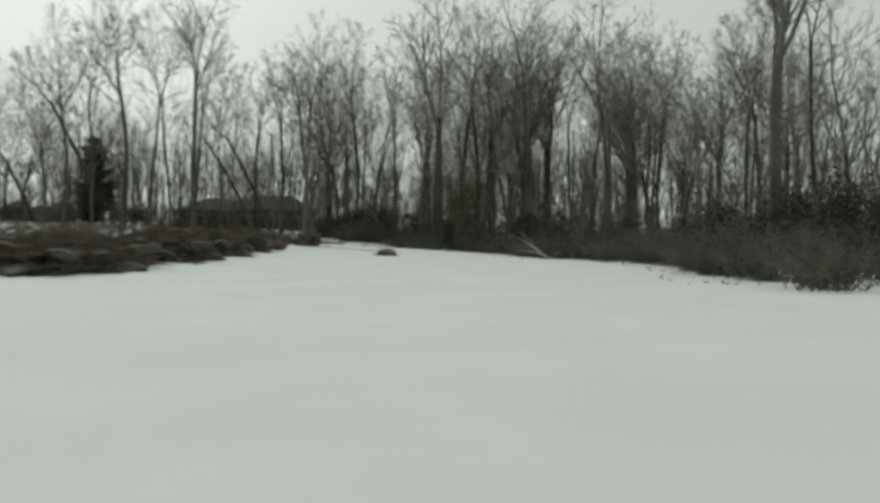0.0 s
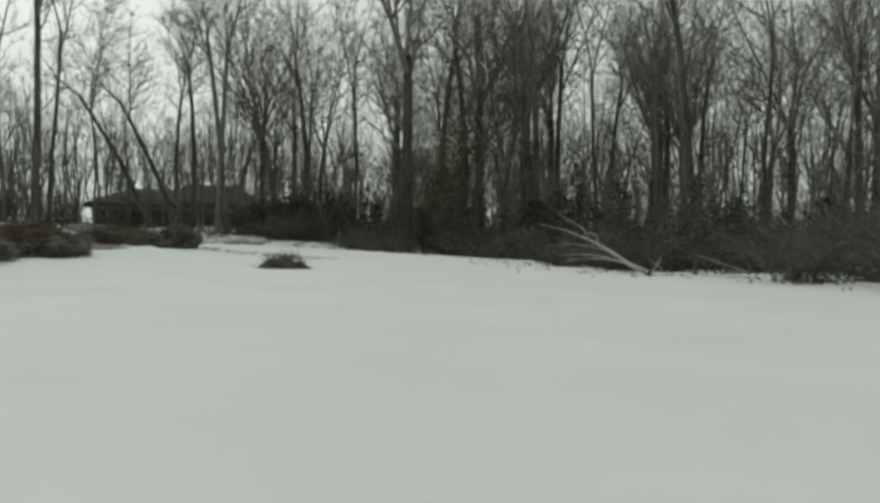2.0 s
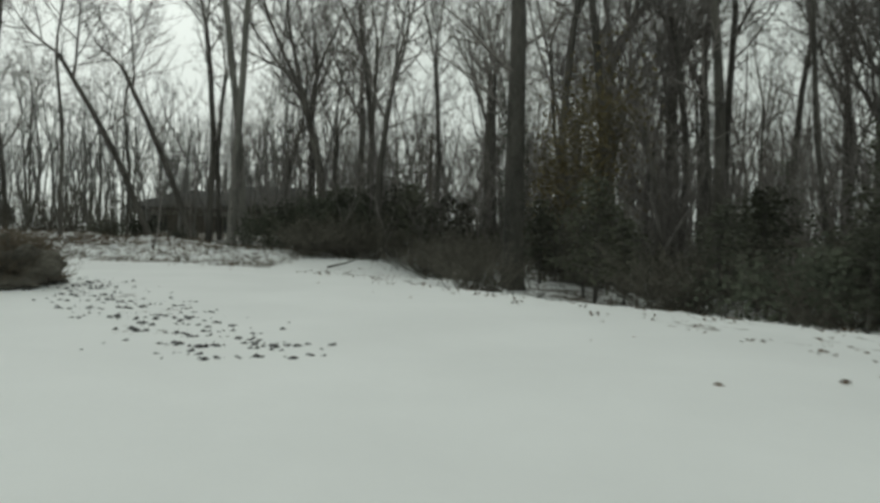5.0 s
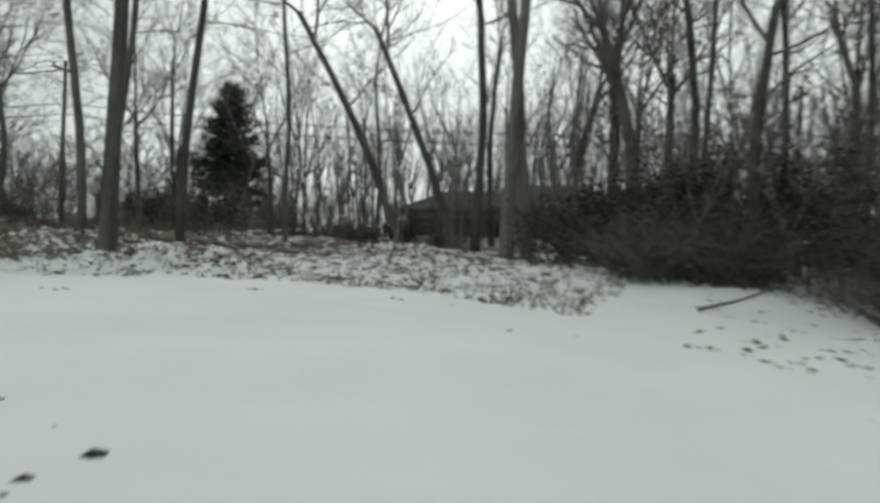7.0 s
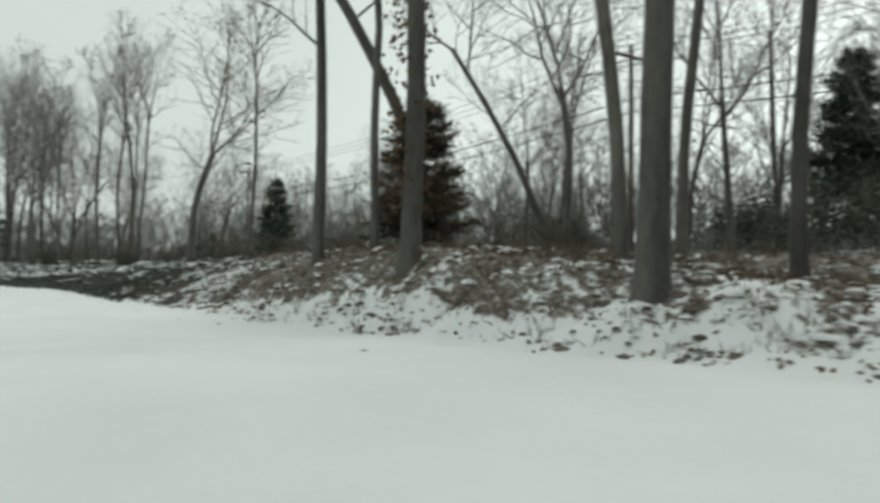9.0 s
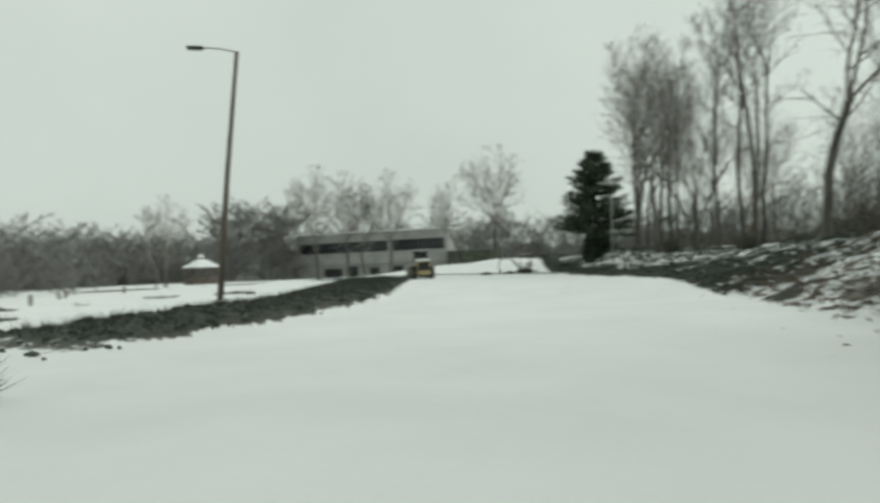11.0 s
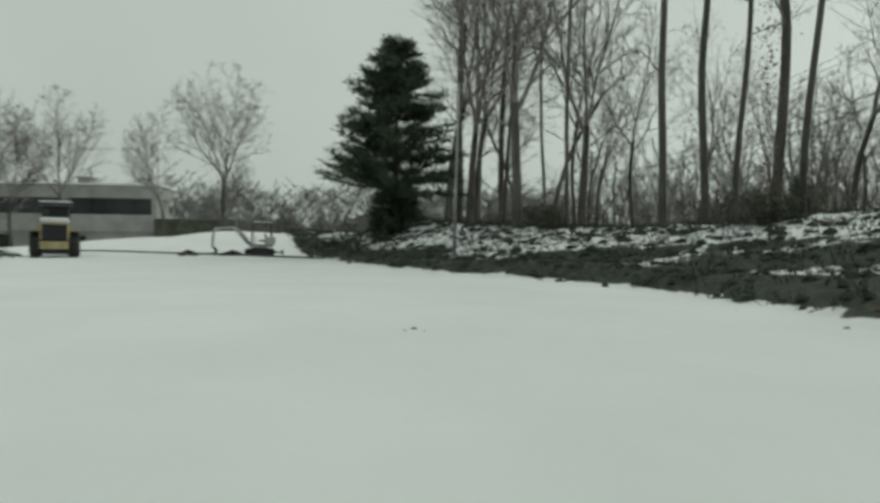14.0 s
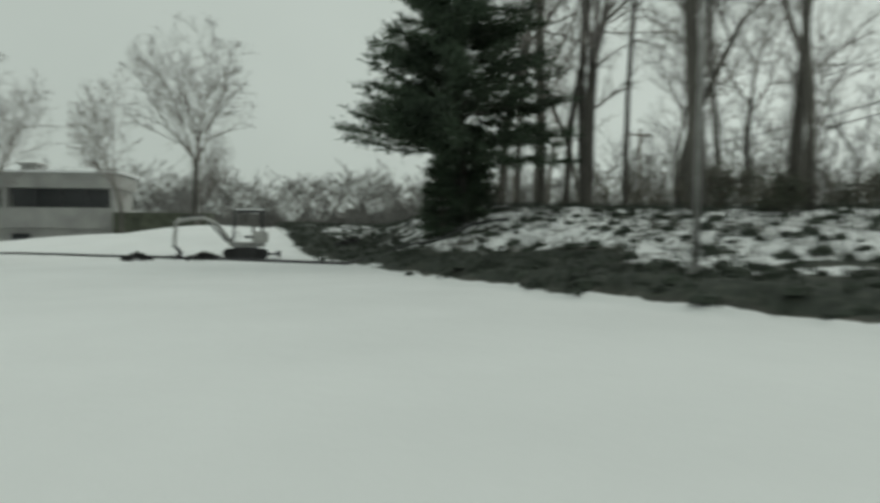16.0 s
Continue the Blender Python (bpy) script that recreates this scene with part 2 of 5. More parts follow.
def land(x, y):
    """Height of the ground and the two covers (bare share, turf share) at x, y."""
    x, y = np.asarray(x, float), np.asarray(y, float)
    num, den = 0.0, 0.0
    for cx, cy, cz in ROAD_Z:
        w = 1.0 / ((x - cx) ** 2 + (y - cy) ** 2 + 40.0) ** 1.5
        num, den = num + w * cz, den + w
    base = num / den
    for hx, hy, wx, wy, hz in HEAPS:
        base = base + hz * np.exp(-(((x - hx) / wx) ** 2) - ((y - hy) / wy) ** 2)
    d, (h, wd) = side_of(EDGE, x, y)
    d = d + 0.45 * wave(x, y, 0.8, 1.0) + 0.3 * wave(x, y, 2.3, 2.0)
    west = smooth(-x, 43, 53)
    woods = smooth(x + 0.4 * (y - 40), -12, -2) * smooth(y, -30, -12)
    z = base + h * smooth(d, 0, np.maximum(wd, 1)) + 0.32 * west * smooth(d, -0.1, 0.9)
    width = np.clip(2.6 + 2.8 * smooth(-x, 56, 66) * (1 - smooth(-x, 79, 84)) + 1.3 * wave(x, y, 0.2, 1.5) + 1.0 * wave(x, y, 0.7, 2.5), 0.6, 8)
    clumps = smooth(wave(x, y, 0.55, 6.0) + 0.7 * wave(x, y, 1.5, 2.2), -0.4, 0.2)
    clumps = np.maximum(clumps, smooth(-x, 54, 60) * (1 - smooth(d, 1.2, 2.2)))
    turf = west * smooth(d, -0.1, 0.5) * (1 - smooth(d - width, -0.8, 1.2)) * (0.35 + 0.65 * clumps)
    cover = np.where(d > 0, 0.51 + 0.04 * smooth(-x, 16, 24) + 0.07 * wave(x, y, 0.3, 4.0) - 0.07 * west, 0.0) * smooth(d, -0.1, 1.5)
    cover = cover - 0.13 * woods * (d > 0) + 0.12 * woods * smooth(d, 6, 14)
    cover = cover * (1 - 0.5 * np.exp(-(((x + 10) / 9.5) ** 2) - ((y - 46) / 10) ** 2)) + np.where(d > 0, 0.07, 0) * np.exp(-(((x + 35) / 9) ** 2)) * smooth(d, 0.5, 2.5)
    cover = cover * (1 - 0.75 * smooth(-y, 3, 12) * (x > -30))
    cover = np.maximum(cover, turf * 1.05)
    turf = np.maximum(turf, 0.5 * west * (d > 0))
    dl, _ = side_of(LAWN, x, y)
    dl = -dl + 0.6 * wave(x, y, 0.7, 5.0) + 0.45 * wave(x, y, 2.0, 7.0)
    inner = smooth(-x, 30, 40) * (d < -4)
    strip = inner * smooth(dl, 0, 0.8) * (1 - smooth(dl, 5.5, 7.5)) * smooth(x, -104, -92)
    shoulder = inner * smooth(dl, -2.5, 0) * 0.36
    z = z + 0.3 * strip + inner * smooth(dl, 0, 3) * 0.1
    patches = inner * smooth(dl, 9, 13) * smooth(wave(x, y, 0.12, 3.0) + 0.5 * wave(x, y, 0.35, 8.0), 0.42, 0.6)
    turf = np.maximum(turf, np.maximum(strip, patches))
    cover = np.maximum(cover, np.maximum(np.maximum(strip, shoulder), patches * 0.9))
    island = smooth(x, -45, -30) * (1 - smooth(x, -9, -5)) * (d < -4)
    piles = np.zeros(x.shape)
    for hx, hy, wx, wy, hz in HEAPS[5:9]:
        piles = np.maximum(piles, np.exp(-(((x - hx) / wx) ** 2) - ((y - hy) / wy) ** 2))
    cover = np.maximum(cover, island * smooth(piles + 0.16 * wave(x, y, 0.9, 3.3) + 0.1 * wave(x, y, 2.4, 1.1), 0.15, 0.6) * 0.74)
    for cx, cy, cr in ((-5.2, 22.5, 1.6), (-6.6, 25.2, 1.8), (-8.4, 27.5, 2.2)):
        cover = np.maximum(cover, 0.46 * np.exp(-((x - cx) ** 2 + (y - cy) ** 2) / cr**2))
    rough = np.clip(cover, 0, 1)
    z = z + rough * (0.10 * wave(x, y, 1.9, 3.0) + 0.07 * wave(x, y, 4.3, 1.0)) + 0.012 * wave(x, y, 0.9, 9.0)
    far = smooth(np.hypot(x + 40, y - 20), 150, 420)
    return z * (1 - far) + 1.2 * far, np.clip(cover, 0, 1.1), np.clip(turf * 1.5, 0, 1)


def height(x, y):
    return float(land(np.array([x]), np.array([y]))[0][0])


def axis(lo, hi, step, reach):
    inner = np.arange(lo, hi + 1e-6, step)
    out, s, v = [], step, 0.0
    while v < reach:
        s *= 1.35
        v += s
        out.append(v)
    return np.concatenate([lo - np.array(out[::-1]), inner, hi + np.array(out)])


gx, gy = axis(-118, 14, 0.42, 2500), axis(-30, 66, 0.42, 2500)
GX, GY = np.meshgrid(gx, gy)
GZ, COVER, TURF = land(GX.ravel(), GY.ravel())
nx, ny = len(gx), len(gy)
ids = np.arange(nx * ny).reshape(ny, nx)
quads = np.stack([ids[:-1, :-1], ids[:-1, 1:], ids[1:, 1:], ids[1:, :-1]], -1).reshape(-1, 4)
gm = bpy.data.meshes.new("ground")
gm.vertices.add(nx * ny)
gm.vertices.foreach_set("co", np.stack([GX.ravel(), GY.ravel(), GZ], -1).astype(np.float32).ravel())
gm.loops.add(quads.size)
gm.loops.foreach_set("vertex_index", quads.astype(np.int32).ravel())
gm.polygons.add(len(quads))
gm.polygons.foreach_set("loop_start", (np.arange(len(quads)) * 4).astype(np.int32))
gm.polygons.foreach_set("use_smooth", np.ones(len(quads), bool))
gm.update()
for key, values in (("cover", COVER), ("turf", TURF)):
    gm.attributes.new(key, "FLOAT", "POINT").data.foreach_set("value", values.astype(np.float32))
gm.materials.append(GROUND_MAT)
ground = tagged(new("ground", gm), "snow-covered drive and verges with leaf litter and dark turf", "ground", kind="structure")

# ---- building blocks ----


def mesh_from(name, verts, faces, mat, shade=True):
    me = bpy.data.meshes.new(name)
    me.from_pydata([tuple(v) for v in verts], [], faces)
    if shade:
        me.polygons.foreach_set("use_smooth", np.ones(len(faces), bool))
    me.materials.append(mat)
    return me


def thing(name, x, y, label, category, z=None, turn=0.0, group=""):
    e = new(name)
    e.empty_display_size = 0.2
    e.matrix_basis = pose(x, y, height(x, y) if z is None else z, 0, 0, turn)
    return tagged(e, label, category, group)


def part(name, bm, mat, parent, label=""):
    me = bpy.data.meshes.new(name)
    bm.to_mesh(me)
    bm.free()
    me.materials.append(mat)
    ob = new(name, me)
    ob.parent = parent
    return tagged(ob, label)


def part_of(name, me, parent, label=""):
    ob = new(name, me)
    ob.parent = parent
    return tagged(ob, label)


def box(bm, x0, x1, y0, y1, z0, z1, bevel=0.0, m=None):
    made = bmesh.ops.create_cube(bm, size=1.0)["verts"]
    for v in made:
        v.co = Vector(((x0 + x1) / 2 + v.co.x * (x1 - x0), (y0 + y1) / 2 + v.co.y * (y1 - y0), (z0 + z1) / 2 + v.co.z * (z1 - z0)))
    if bevel:
        edges = list({e for v in made for e in v.link_edges})
        made = list({v for f in bmesh.ops.bevel(bm, geom=edges, offset=bevel, segments=2, affect="EDGES", profile=0.6)["faces"] for v in f.verts} | {v for v in made if v.is_valid})
    if m is not None:
        bmesh.ops.transform(bm, matrix=m, verts=made)
    return bm


def tube_into(bm, points, radius, sides=8, end=None):
    """A round bar along points."""
    end = radius if end is None else end
    rings = []
    for i, p in enumerate(points):
        p = Vector(p)
        d = (Vector(points[min(i + 1, len(points) - 1)]) - Vector(points[max(i - 1, 0)])).normalized()
        u = d.orthogonal().normalized() if i == 0 else (u - d * u.dot(d)).normalized()
        w, r = d.cross(u), radius + (end - radius) * i / max(1, len(points) - 1)
        rings.append([bm.verts.new(p + r * (math.cos(k * math.tau / sides) * u + math.sin(k * math.tau / sides) * w)) for k in range(sides)])
    for a, b in zip(rings[:-1], rings[1:]):
        for k in range(sides):
            bm.faces.new((a[k], a[(k + 1) % sides], b[(k + 1) % sides], b[k])).smooth = True
    bm.faces.new(rings[0][::-1])
    bm.faces.new(rings[-1])
    return bm


def disc_into(bm, centre, axis_dir, radius, width, sides=24, bevel=0.0):
    """A wheel-like drum."""
    m = Matrix.Translation(centre) @ Vector(axis_dir).to_track_quat("Z", "Y").to_matrix().to_4x4()
    made = bmesh.ops.create_cone(bm, cap_ends=True, segments=sides, radius1=radius, radius2=radius, depth=width)["verts"]
    if bevel:
        rim = [e for e in {e for v in made for e in v.link_edges} if any(len(f.verts) > 4 for f in e.link_faces)]
        made = list({v for f in bmesh.ops.bevel(bm, geom=rim, offset=bevel, segments=2, affect="EDGES", profile=0.6)["faces"] for v in f.verts} | {v for v in made if v.is_valid})
    bmesh.ops.transform(bm, matrix=m, verts=made)
    return bm


# ---- trees ----


class Wood:
    """Collects tapered limbs and single-face twigs."""

    def __init__(self, seed):
        self.v, self.f, self.r = [], [], random.Random(seed)

    def limb(self, pts, radii, sides):
        base = len(self.v)
        u = None
        for i, p in enumerate(pts):
            d = (pts[min(i + 1, len(pts) - 1)] - pts[max(i - 1, 0)]).normalized()
            u = d.orthogonal().normalized() if u is None else (u - d * u.dot(d)).normalized()
            w = d.cross(u)
            for k in range(sides):
                a = k * math.tau / sides
                self.v.append(p + radii[i] * (math.cos(a) * u + math.sin(a) * w))
        for i in range(len(pts) - 1):
            for k in range(sides):
                a, b = base + i * sides + k, base + i * sides + (k + 1) % sides
                self.f.append((a, b, b + sides, a + sides))

    def twig(self, p, d, length, width):
        s = d.orthogonal().normalized()
        s = (Matrix.Rotation(self.r.uniform(0, 6.28), 3, d) @ s) * width
        self.v += [p - s, p + s, p + d * length]
        n = len(self.v)
        self.f.append((n - 3, n - 2, n - 1))

    def leaf(self, p, size):
        a = Vector((self.r.gauss(0, 1), self.r.gauss(0, 1), self.r.gauss(0, 1))).normalized()
        b = a.orthogonal().normalized()
        self.v += [p + a * size, p + b * size * 0.6, p - a * size * 0.8, p - b * size * 0.6]
        n = len(self.v)
        self.f.append((n - 4, n - 3, n - 2, n - 1))

    def path(self, p, d, length, steps, wiggle, rise=0.0):
        pts, d = [p.copy()], d.normalized()
        for _ in range(steps):
            d = (d + Vector((self.r.gauss(0, wiggle), self.r.gauss(0, wiggle), self.r.gauss(0, wiggle) + rise))).normalized()
            pts.append(pts[-1] + d * (length / steps))
        return pts


def on_path(pts, s):
    i = min(int(s * (len(pts) - 1)), len(pts) - 2)
    k = s * (len(pts) - 1) - i
    return pts[i].lerp(pts[i + 1], k), (pts[i + 1] - pts[i]).normalized()


def bare_tree(seed, tall, radius, fork=0.5, lean=(0.0, 0.0), leaders=3, spread=0.55, low=3, bend=0.03, dense=1.0, sides=9, gnarl=1.0, fine=0.009):
    """Trunk and crown of a leafless broadleaf tree: a bole up to the fork, then leaders, limbs, branches and twigs."""
    trunk, crown = Wood(seed), Wood(seed + 999)
    r = crown.r
    bole = tall * fork
    pts = trunk.path(Vector((0, 0, -0.3)), Vector((lean[0] * 0.5, lean[1] * 0.5, 1)), bole + 0.3, 10, bend * 1.5)
    pts = [p + Vector((lean[0], lean[1], 0)) * max(0, p.z / tall) ** 2 * tall * 0.35 for p in pts]
    radii = [radius * (1.0 - 0.36 * i / 10) for i in range(11)]
    radii[0] *= 1.5
    trunk.limb(pts[:1] + [pts[0].lerp(pts[1], 0.35)] + pts[1:], radii[:1] + [radius * 1.12] + radii[1:], sides)
    top, d0 = pts[-1], (pts[-1] - pts[-2]).normalized()

    rest = tall - bole
    heart, wide, high = top + Vector((0, 0, rest * 0.44)), rest * (0.2 + 0.42 * spread), rest * 0.6

    def room(p, d):
        """The way left from p along d to the rounded outline of the crown."""
        u = Vector(((p.x - heart.x) / wide, (p.y - heart.y) / wide, (p.z - heart.z) / high))
        v = Vector((d.x / wide, d.y / wide, d.z / high))
        a, b, c = v.dot(v), u.dot(v), u.dot(u) - 1
        return max(0.3, (-b + math.sqrt(max(0.0, b * b - a * c))) / a)

    def twigs(path, count, length):
        for _ in range(int(count * dense)):
            p, d = on_path(path, r.uniform(0.1, 1.0))
            side = (d * r.uniform(0.2, 0.9) + Vector((r.gauss(0, 0.6), r.gauss(0, 0.6), r.gauss(0.2, 0.5)))).normalized()
            crown.twig(p, side, length * r.uniform(0.4, 1.3), fine)

    def branch(p, d, length, rad, level):
        steps = (9, 5, 1)[level]
        path = crown.path(p, d, length, steps, (0.065, 0.11, 0.14)[level] * gnarl, (0.05, 0.06, 0.05)[level])
        crown.limb(path, [max(0.01, rad * (1 - 0.85 * i / steps)) for i in range(steps + 1)], (7, 4, 3)[level])
        if level == 2:
            twigs(path, 14, max(0.4, min(1.1, length * 0.5)))
            return
        kids = (9, 7)[level]
        for k in range(kids):
            s = 0.12 + 0.88 * (k + r.random()) / kids
            q, dd = on_path(path, min(s, 1.0))
            u = Matrix.Rotation(2.4 * k + r.uniform(-0.7, 0.7), 3, dd) @ dd.orthogonal().normalized()
            nd = (dd * r.uniform(0.5, 0.95) + u * r.uniform(0.6, 1.0) + Vector((0, 0, 0.12))).normalized()
            reach = length * r.uniform(0.38, 0.62) * (1.15 - 0.5 * s)
            branch(q, nd, min(reach, 0.95 * room(q, nd) + 0.2), max(0.014, rad * (1 - 0.75 * s) * 0.68), level + 1)
        twigs(path, (4, 7)[level], 0.8)

    a0 = r.uniform(0, 6.28)
    for k in range(leaders):
        a = a0 + k * math.tau / leaders + r.uniform(-0.4, 0.4)
        tilt = spread * r.uniform(0.6, 1.15) * (0.2 if k == 0 and leaders > 2 else 1.0)
        d = (d0 + Vector((math.cos(a) * tilt, math.sin(a) * tilt, 0))).normalized()
        foot = on_path(pts, r.uniform(0.86, 1.0))[0] if k else top - d0 * 0.15
        branch(foot, d, room(foot, d) * r.uniform(0.88, 1.0), radius * 0.66 * r.uniform(0.75, 1.0) / (leaders ** 0.3), 0)
    for k in range(low):
        q, dd = on_path(pts, r.uniform(0.5, 0.97))
        a = r.uniform(0, 6.28)
        branch(q, Vector((math.cos(a), math.sin(a), r.uniform(0.2, 0.8))), tall * r.uniform(0.12, 0.24), radius * r.uniform(0.14, 0.26), 1)
    return trunk, crown


TREE_KINDS = {}


def tree_kind(key, bark=None, **how):
    trunk, crown = bare_tree(**how)
    TREE_KINDS[key] = (mesh_from("trunk", trunk.v, trunk.f, bark or BARK), mesh_from("crown", crown.v, crown.f, TWIG), how["tall"])


def plant(key, x, y, turn=0.0, size=1.0, label="bare grey broadleaf tree standing in snowy litter", group="woods", sink=0.1, thick=1.0):
    t, c, _ = TREE_KINDS[key]
    e = thing("tree", x, y, label, "tree", z=height(x, y) - sink, turn=turn, group=group)
    e.scale = (size * thick, size * thick, size)
    part_of("trunk", t, e)
    part_of("crown", c, e, "bare branches and twigs")
    return e
tree_kind("oak", seed=1, tall=31, radius=0.5, fork=0.5, leaders=4, spread=0.85, low=5)
tree_kind("tall", seed=2, tall=30, radius=0.29, fork=0.6, leaders=3, spread=0.45, low=5, bend=0.02)
tree_kind("slim", seed=3, tall=27, radius=0.18, fork=0.6, leaders=2, spread=0.4, low=5, bend=0.018)
tree_kind("vase", seed=4, tall=28, radius=0.33, fork=0.4, leaders=4, spread=0.62, low=2)
tree_kind("lean", seed=5, tall=26, radius=0.25, fork=0.6, leaders=2, spread=0.7, low=4, lean=(-0.42, 0.1), gnarl=1.3)
tree_kind("open", seed=6, tall=20, radius=0.32, fork=0.36, leaders=5, spread=0.8, low=2, dense=1.3, fine=0.011)
tree_kind("thin", seed=7, tall=22, radius=0.12, fork=0.55, leaders=2, spread=0.35, low=6, bend=0.04, dense=0.8)
tree_kind("pale", seed=8, tall=30, radius=0.31, fork=0.68, leaders=2, spread=0.5, low=3, bark=BARK_PALE, bend=0.015)
tree_kind("gnarled", seed=9, tall=22, radius=0.24, fork=0.42, leaders=3, spread=0.85, low=3, gnarl=1.6)
tree_kind("forked", seed=13, tall=21, radius=0.33, fork=0.3, leaders=3, spread=0.5, low=2, gnarl=0.9, bend=0.012)
tree_kind("narrow", seed=12, tall=18, radius=0.24, fork=0.34, leaders=4, spread=0.42, low=5, dense=1.4, fine=0.011)


def conifer(seed, tall, width, clear=0.08, tiers=26, mat=NEEDLE, droop=-0.05, gappy=0.1, full=0.7, tuft=1.0):
    """Trunk and needled boughs of a pine or spruce: whorls of boughs, each a stem feathered with side sprays of needles."""
    trunk, needles = Wood(seed), Wood(seed + 50)
    r = needles.r
    trunk.limb([Vector((0, 0, -0.2)), Vector((0.05, 0, tall * 0.5)), Vector((0, 0.05, tall * 0.98))], [tall * 0.022, tall * 0.013, 0.02], 8)
    for k in range(tiers):
        s = (k + r.random()) / tiers
        z = tall * (clear + (0.97 - clear) * s)
        reach = width * 0.5 * ((1 - s) ** full * 0.95 + 0.05) * (1 if s > 0.06 else 0.75)
        for b in range(9 if s < 0.8 else 6):
            if r.random() < gappy:
                continue
            a = r.uniform(0, 6.28)
            ln = reach * r.uniform(0.6, 1.15)
            d = Vector((math.cos(a), math.sin(a), droop + 0.3 * s + r.uniform(-0.14, 0.14)))
            path = needles.path(Vector((0, 0, z)), d, ln, 4, 0.08, 0.05)
            trunk.limb(path, [0.035 * (1 - 0.2 * i) for i in range(5)], 3)
            for _ in range(int(16 + 15 * ln)):
                p, dd = on_path(path, r.uniform(0.1, 1.0) ** 0.75)
                side = (dd * r.uniform(0.4, 0.9) + Vector((r.gauss(0, 0.7), r.gauss(0, 0.7), r.gauss(0.1, 0.3)))).normalized()
                sp = r.uniform(0.3, 0.7) * tuft
                for j in range(4):
                    q = p + side * sp * (0.15 + 0.25 * j)
                    e = (side * 0.8 + Vector((r.gauss(0, 0.6), r.gauss(0, 0.6), r.gauss(0.1, 0.5)))).normalized()
                    needles.twig(q, e, r.uniform(0.16, 0.34) * tuft, 0.035 * tuft)
    return mesh_from("trunk", trunk.v, trunk.f, BARK), mesh_from("foliage", needles.v, needles.f, mat)


CEDAR = material("cedar_needles", (0.075, 0.062, 0.038), 0.8, 0.5, 1.5, 1.0, 8.0, 0.0)
CONIFERS = {"pine": conifer(21, 15.5, 11.6, 0.2, 30, full=0.58, tuft=1.35, gappy=0.2), "spruce": conifer(22, 11.0, 5.5, 0.06, 24), "young": conifer(23, 7.5, 3.6, 0.03, 20), "cedar": conifer(24, 7.0, 4.6, 0.05, 20, CEDAR, full=0.5, gappy=0.25)}


def plant_conifer(key, x, y, turn=0.0, size=1.0, label="dark green conifer with layered drooping boughs", wide=1.0):
    t, n = CONIFERS[key]
    e = thing("conifer", x, y, label, "conifer", z=height(x, y) - 0.1, turn=turn, group="conifers")
    e.scale = (size * wide, size * wide, size)
    part_of("trunk", t, e)
    part_of("foliage", n, e, "dark green needled boughs")
    return e


def shrub_mesh(seed, wide, tall, count, mat, leaf=0.09, stems=26):
    """Stems and leaves of a thicket shrub with an uneven outline."""
    w, g = Wood(seed), Wood(seed + 7)
    r = w.r
    lumps = [(Vector((r.uniform(-0.36, 0.36) * wide, r.uniform(-0.36, 0.36) * wide, tall * r.uniform(0.25, 0.75))), r.uniform(0.16, 0.3)) for _ in range(9)]
    for _ in range(stems):
        c, s = r.choice(lumps)
        end = c + Vector((r.gauss(0, 0.2) * wide, r.gauss(0, 0.2) * wide, tall * r.uniform(0.05, 0.35)))
        foot = Vector((r.gauss(0, 0.14) * wide, r.gauss(0, 0.14) * wide, -0.15))
        mid = foot.lerp(end, 0.5) + Vector((r.gauss(0, 0.15), r.gauss(0, 0.15), 0.1))
        w.limb([foot, mid, end], [0.022, 0.015, 0.006], 3)
        for _ in range(14):
            p = mid.lerp(end, r.random())
            w.twig(p, Vector((r.gauss(0, 1), r.gauss(0, 1), r.gauss(0.5, 0.7))).normalized(), r.uniform(0.25, 0.7), 0.01)
    for _ in range(count):
        c, s = r.choice(lumps)
        p = c + Vector((r.gauss(0, s * 0.55) * wide, r.gauss(0, s * 0.55) * wide, r.gauss(0, s * 0.6) * tall))
        if p.z > 0.02:
            g.leaf(p, leaf * r.uniform(0.6, 1.5))
    return mesh_from("framework", w.v, w.f, BRUSH), mesh_from("foliage", g.v, g.f, mat, False)


OLIVE_LEAF = material("olive_brown_leaf", (0.125, 0.102, 0.05), 0.85, 0.5, 1.6, 0.5, 6.0, 0.0, vary=0.2)
SHRUBS = {"laurel": shrub_mesh(31, 4.2, 3.2, 2500, SHRUB, 0.09), "thicket": shrub_mesh(32, 5.0, 2.6, 900, BRUSH, 0.05, 110), "holly": shrub_mesh(33, 3.0, 4.6, 2400, SHRUB, 0.09),
          "beech": shrub_mesh(34, 6.0, 12.5, 4200, OLIVE_LEAF, 0.1, 90), "small": shrub_mesh(35, 1.6, 1.3, 900, SHRUB, 0.06, 20)}


def plant_shrub(key, x, y, turn=0.0, size=1.0, label="dense dark evergreen shrub in the understorey"):
    st, lv = SHRUBS[key]
    e = thing("shrub", x, y, label, "shrub", z=height(x, y) - 0.05, turn=turn, group="understorey")
    e.scale = (size, size, size)
    part_of("framework", st, e)
    part_of("foliage", lv, e)
    return e


HEMLOCK = material("hemlock_needles", (0.07, 0.074, 0.05), 0.8, 0.5, 1.5, 0.9, 8.0, 0.0, vary=0.3)


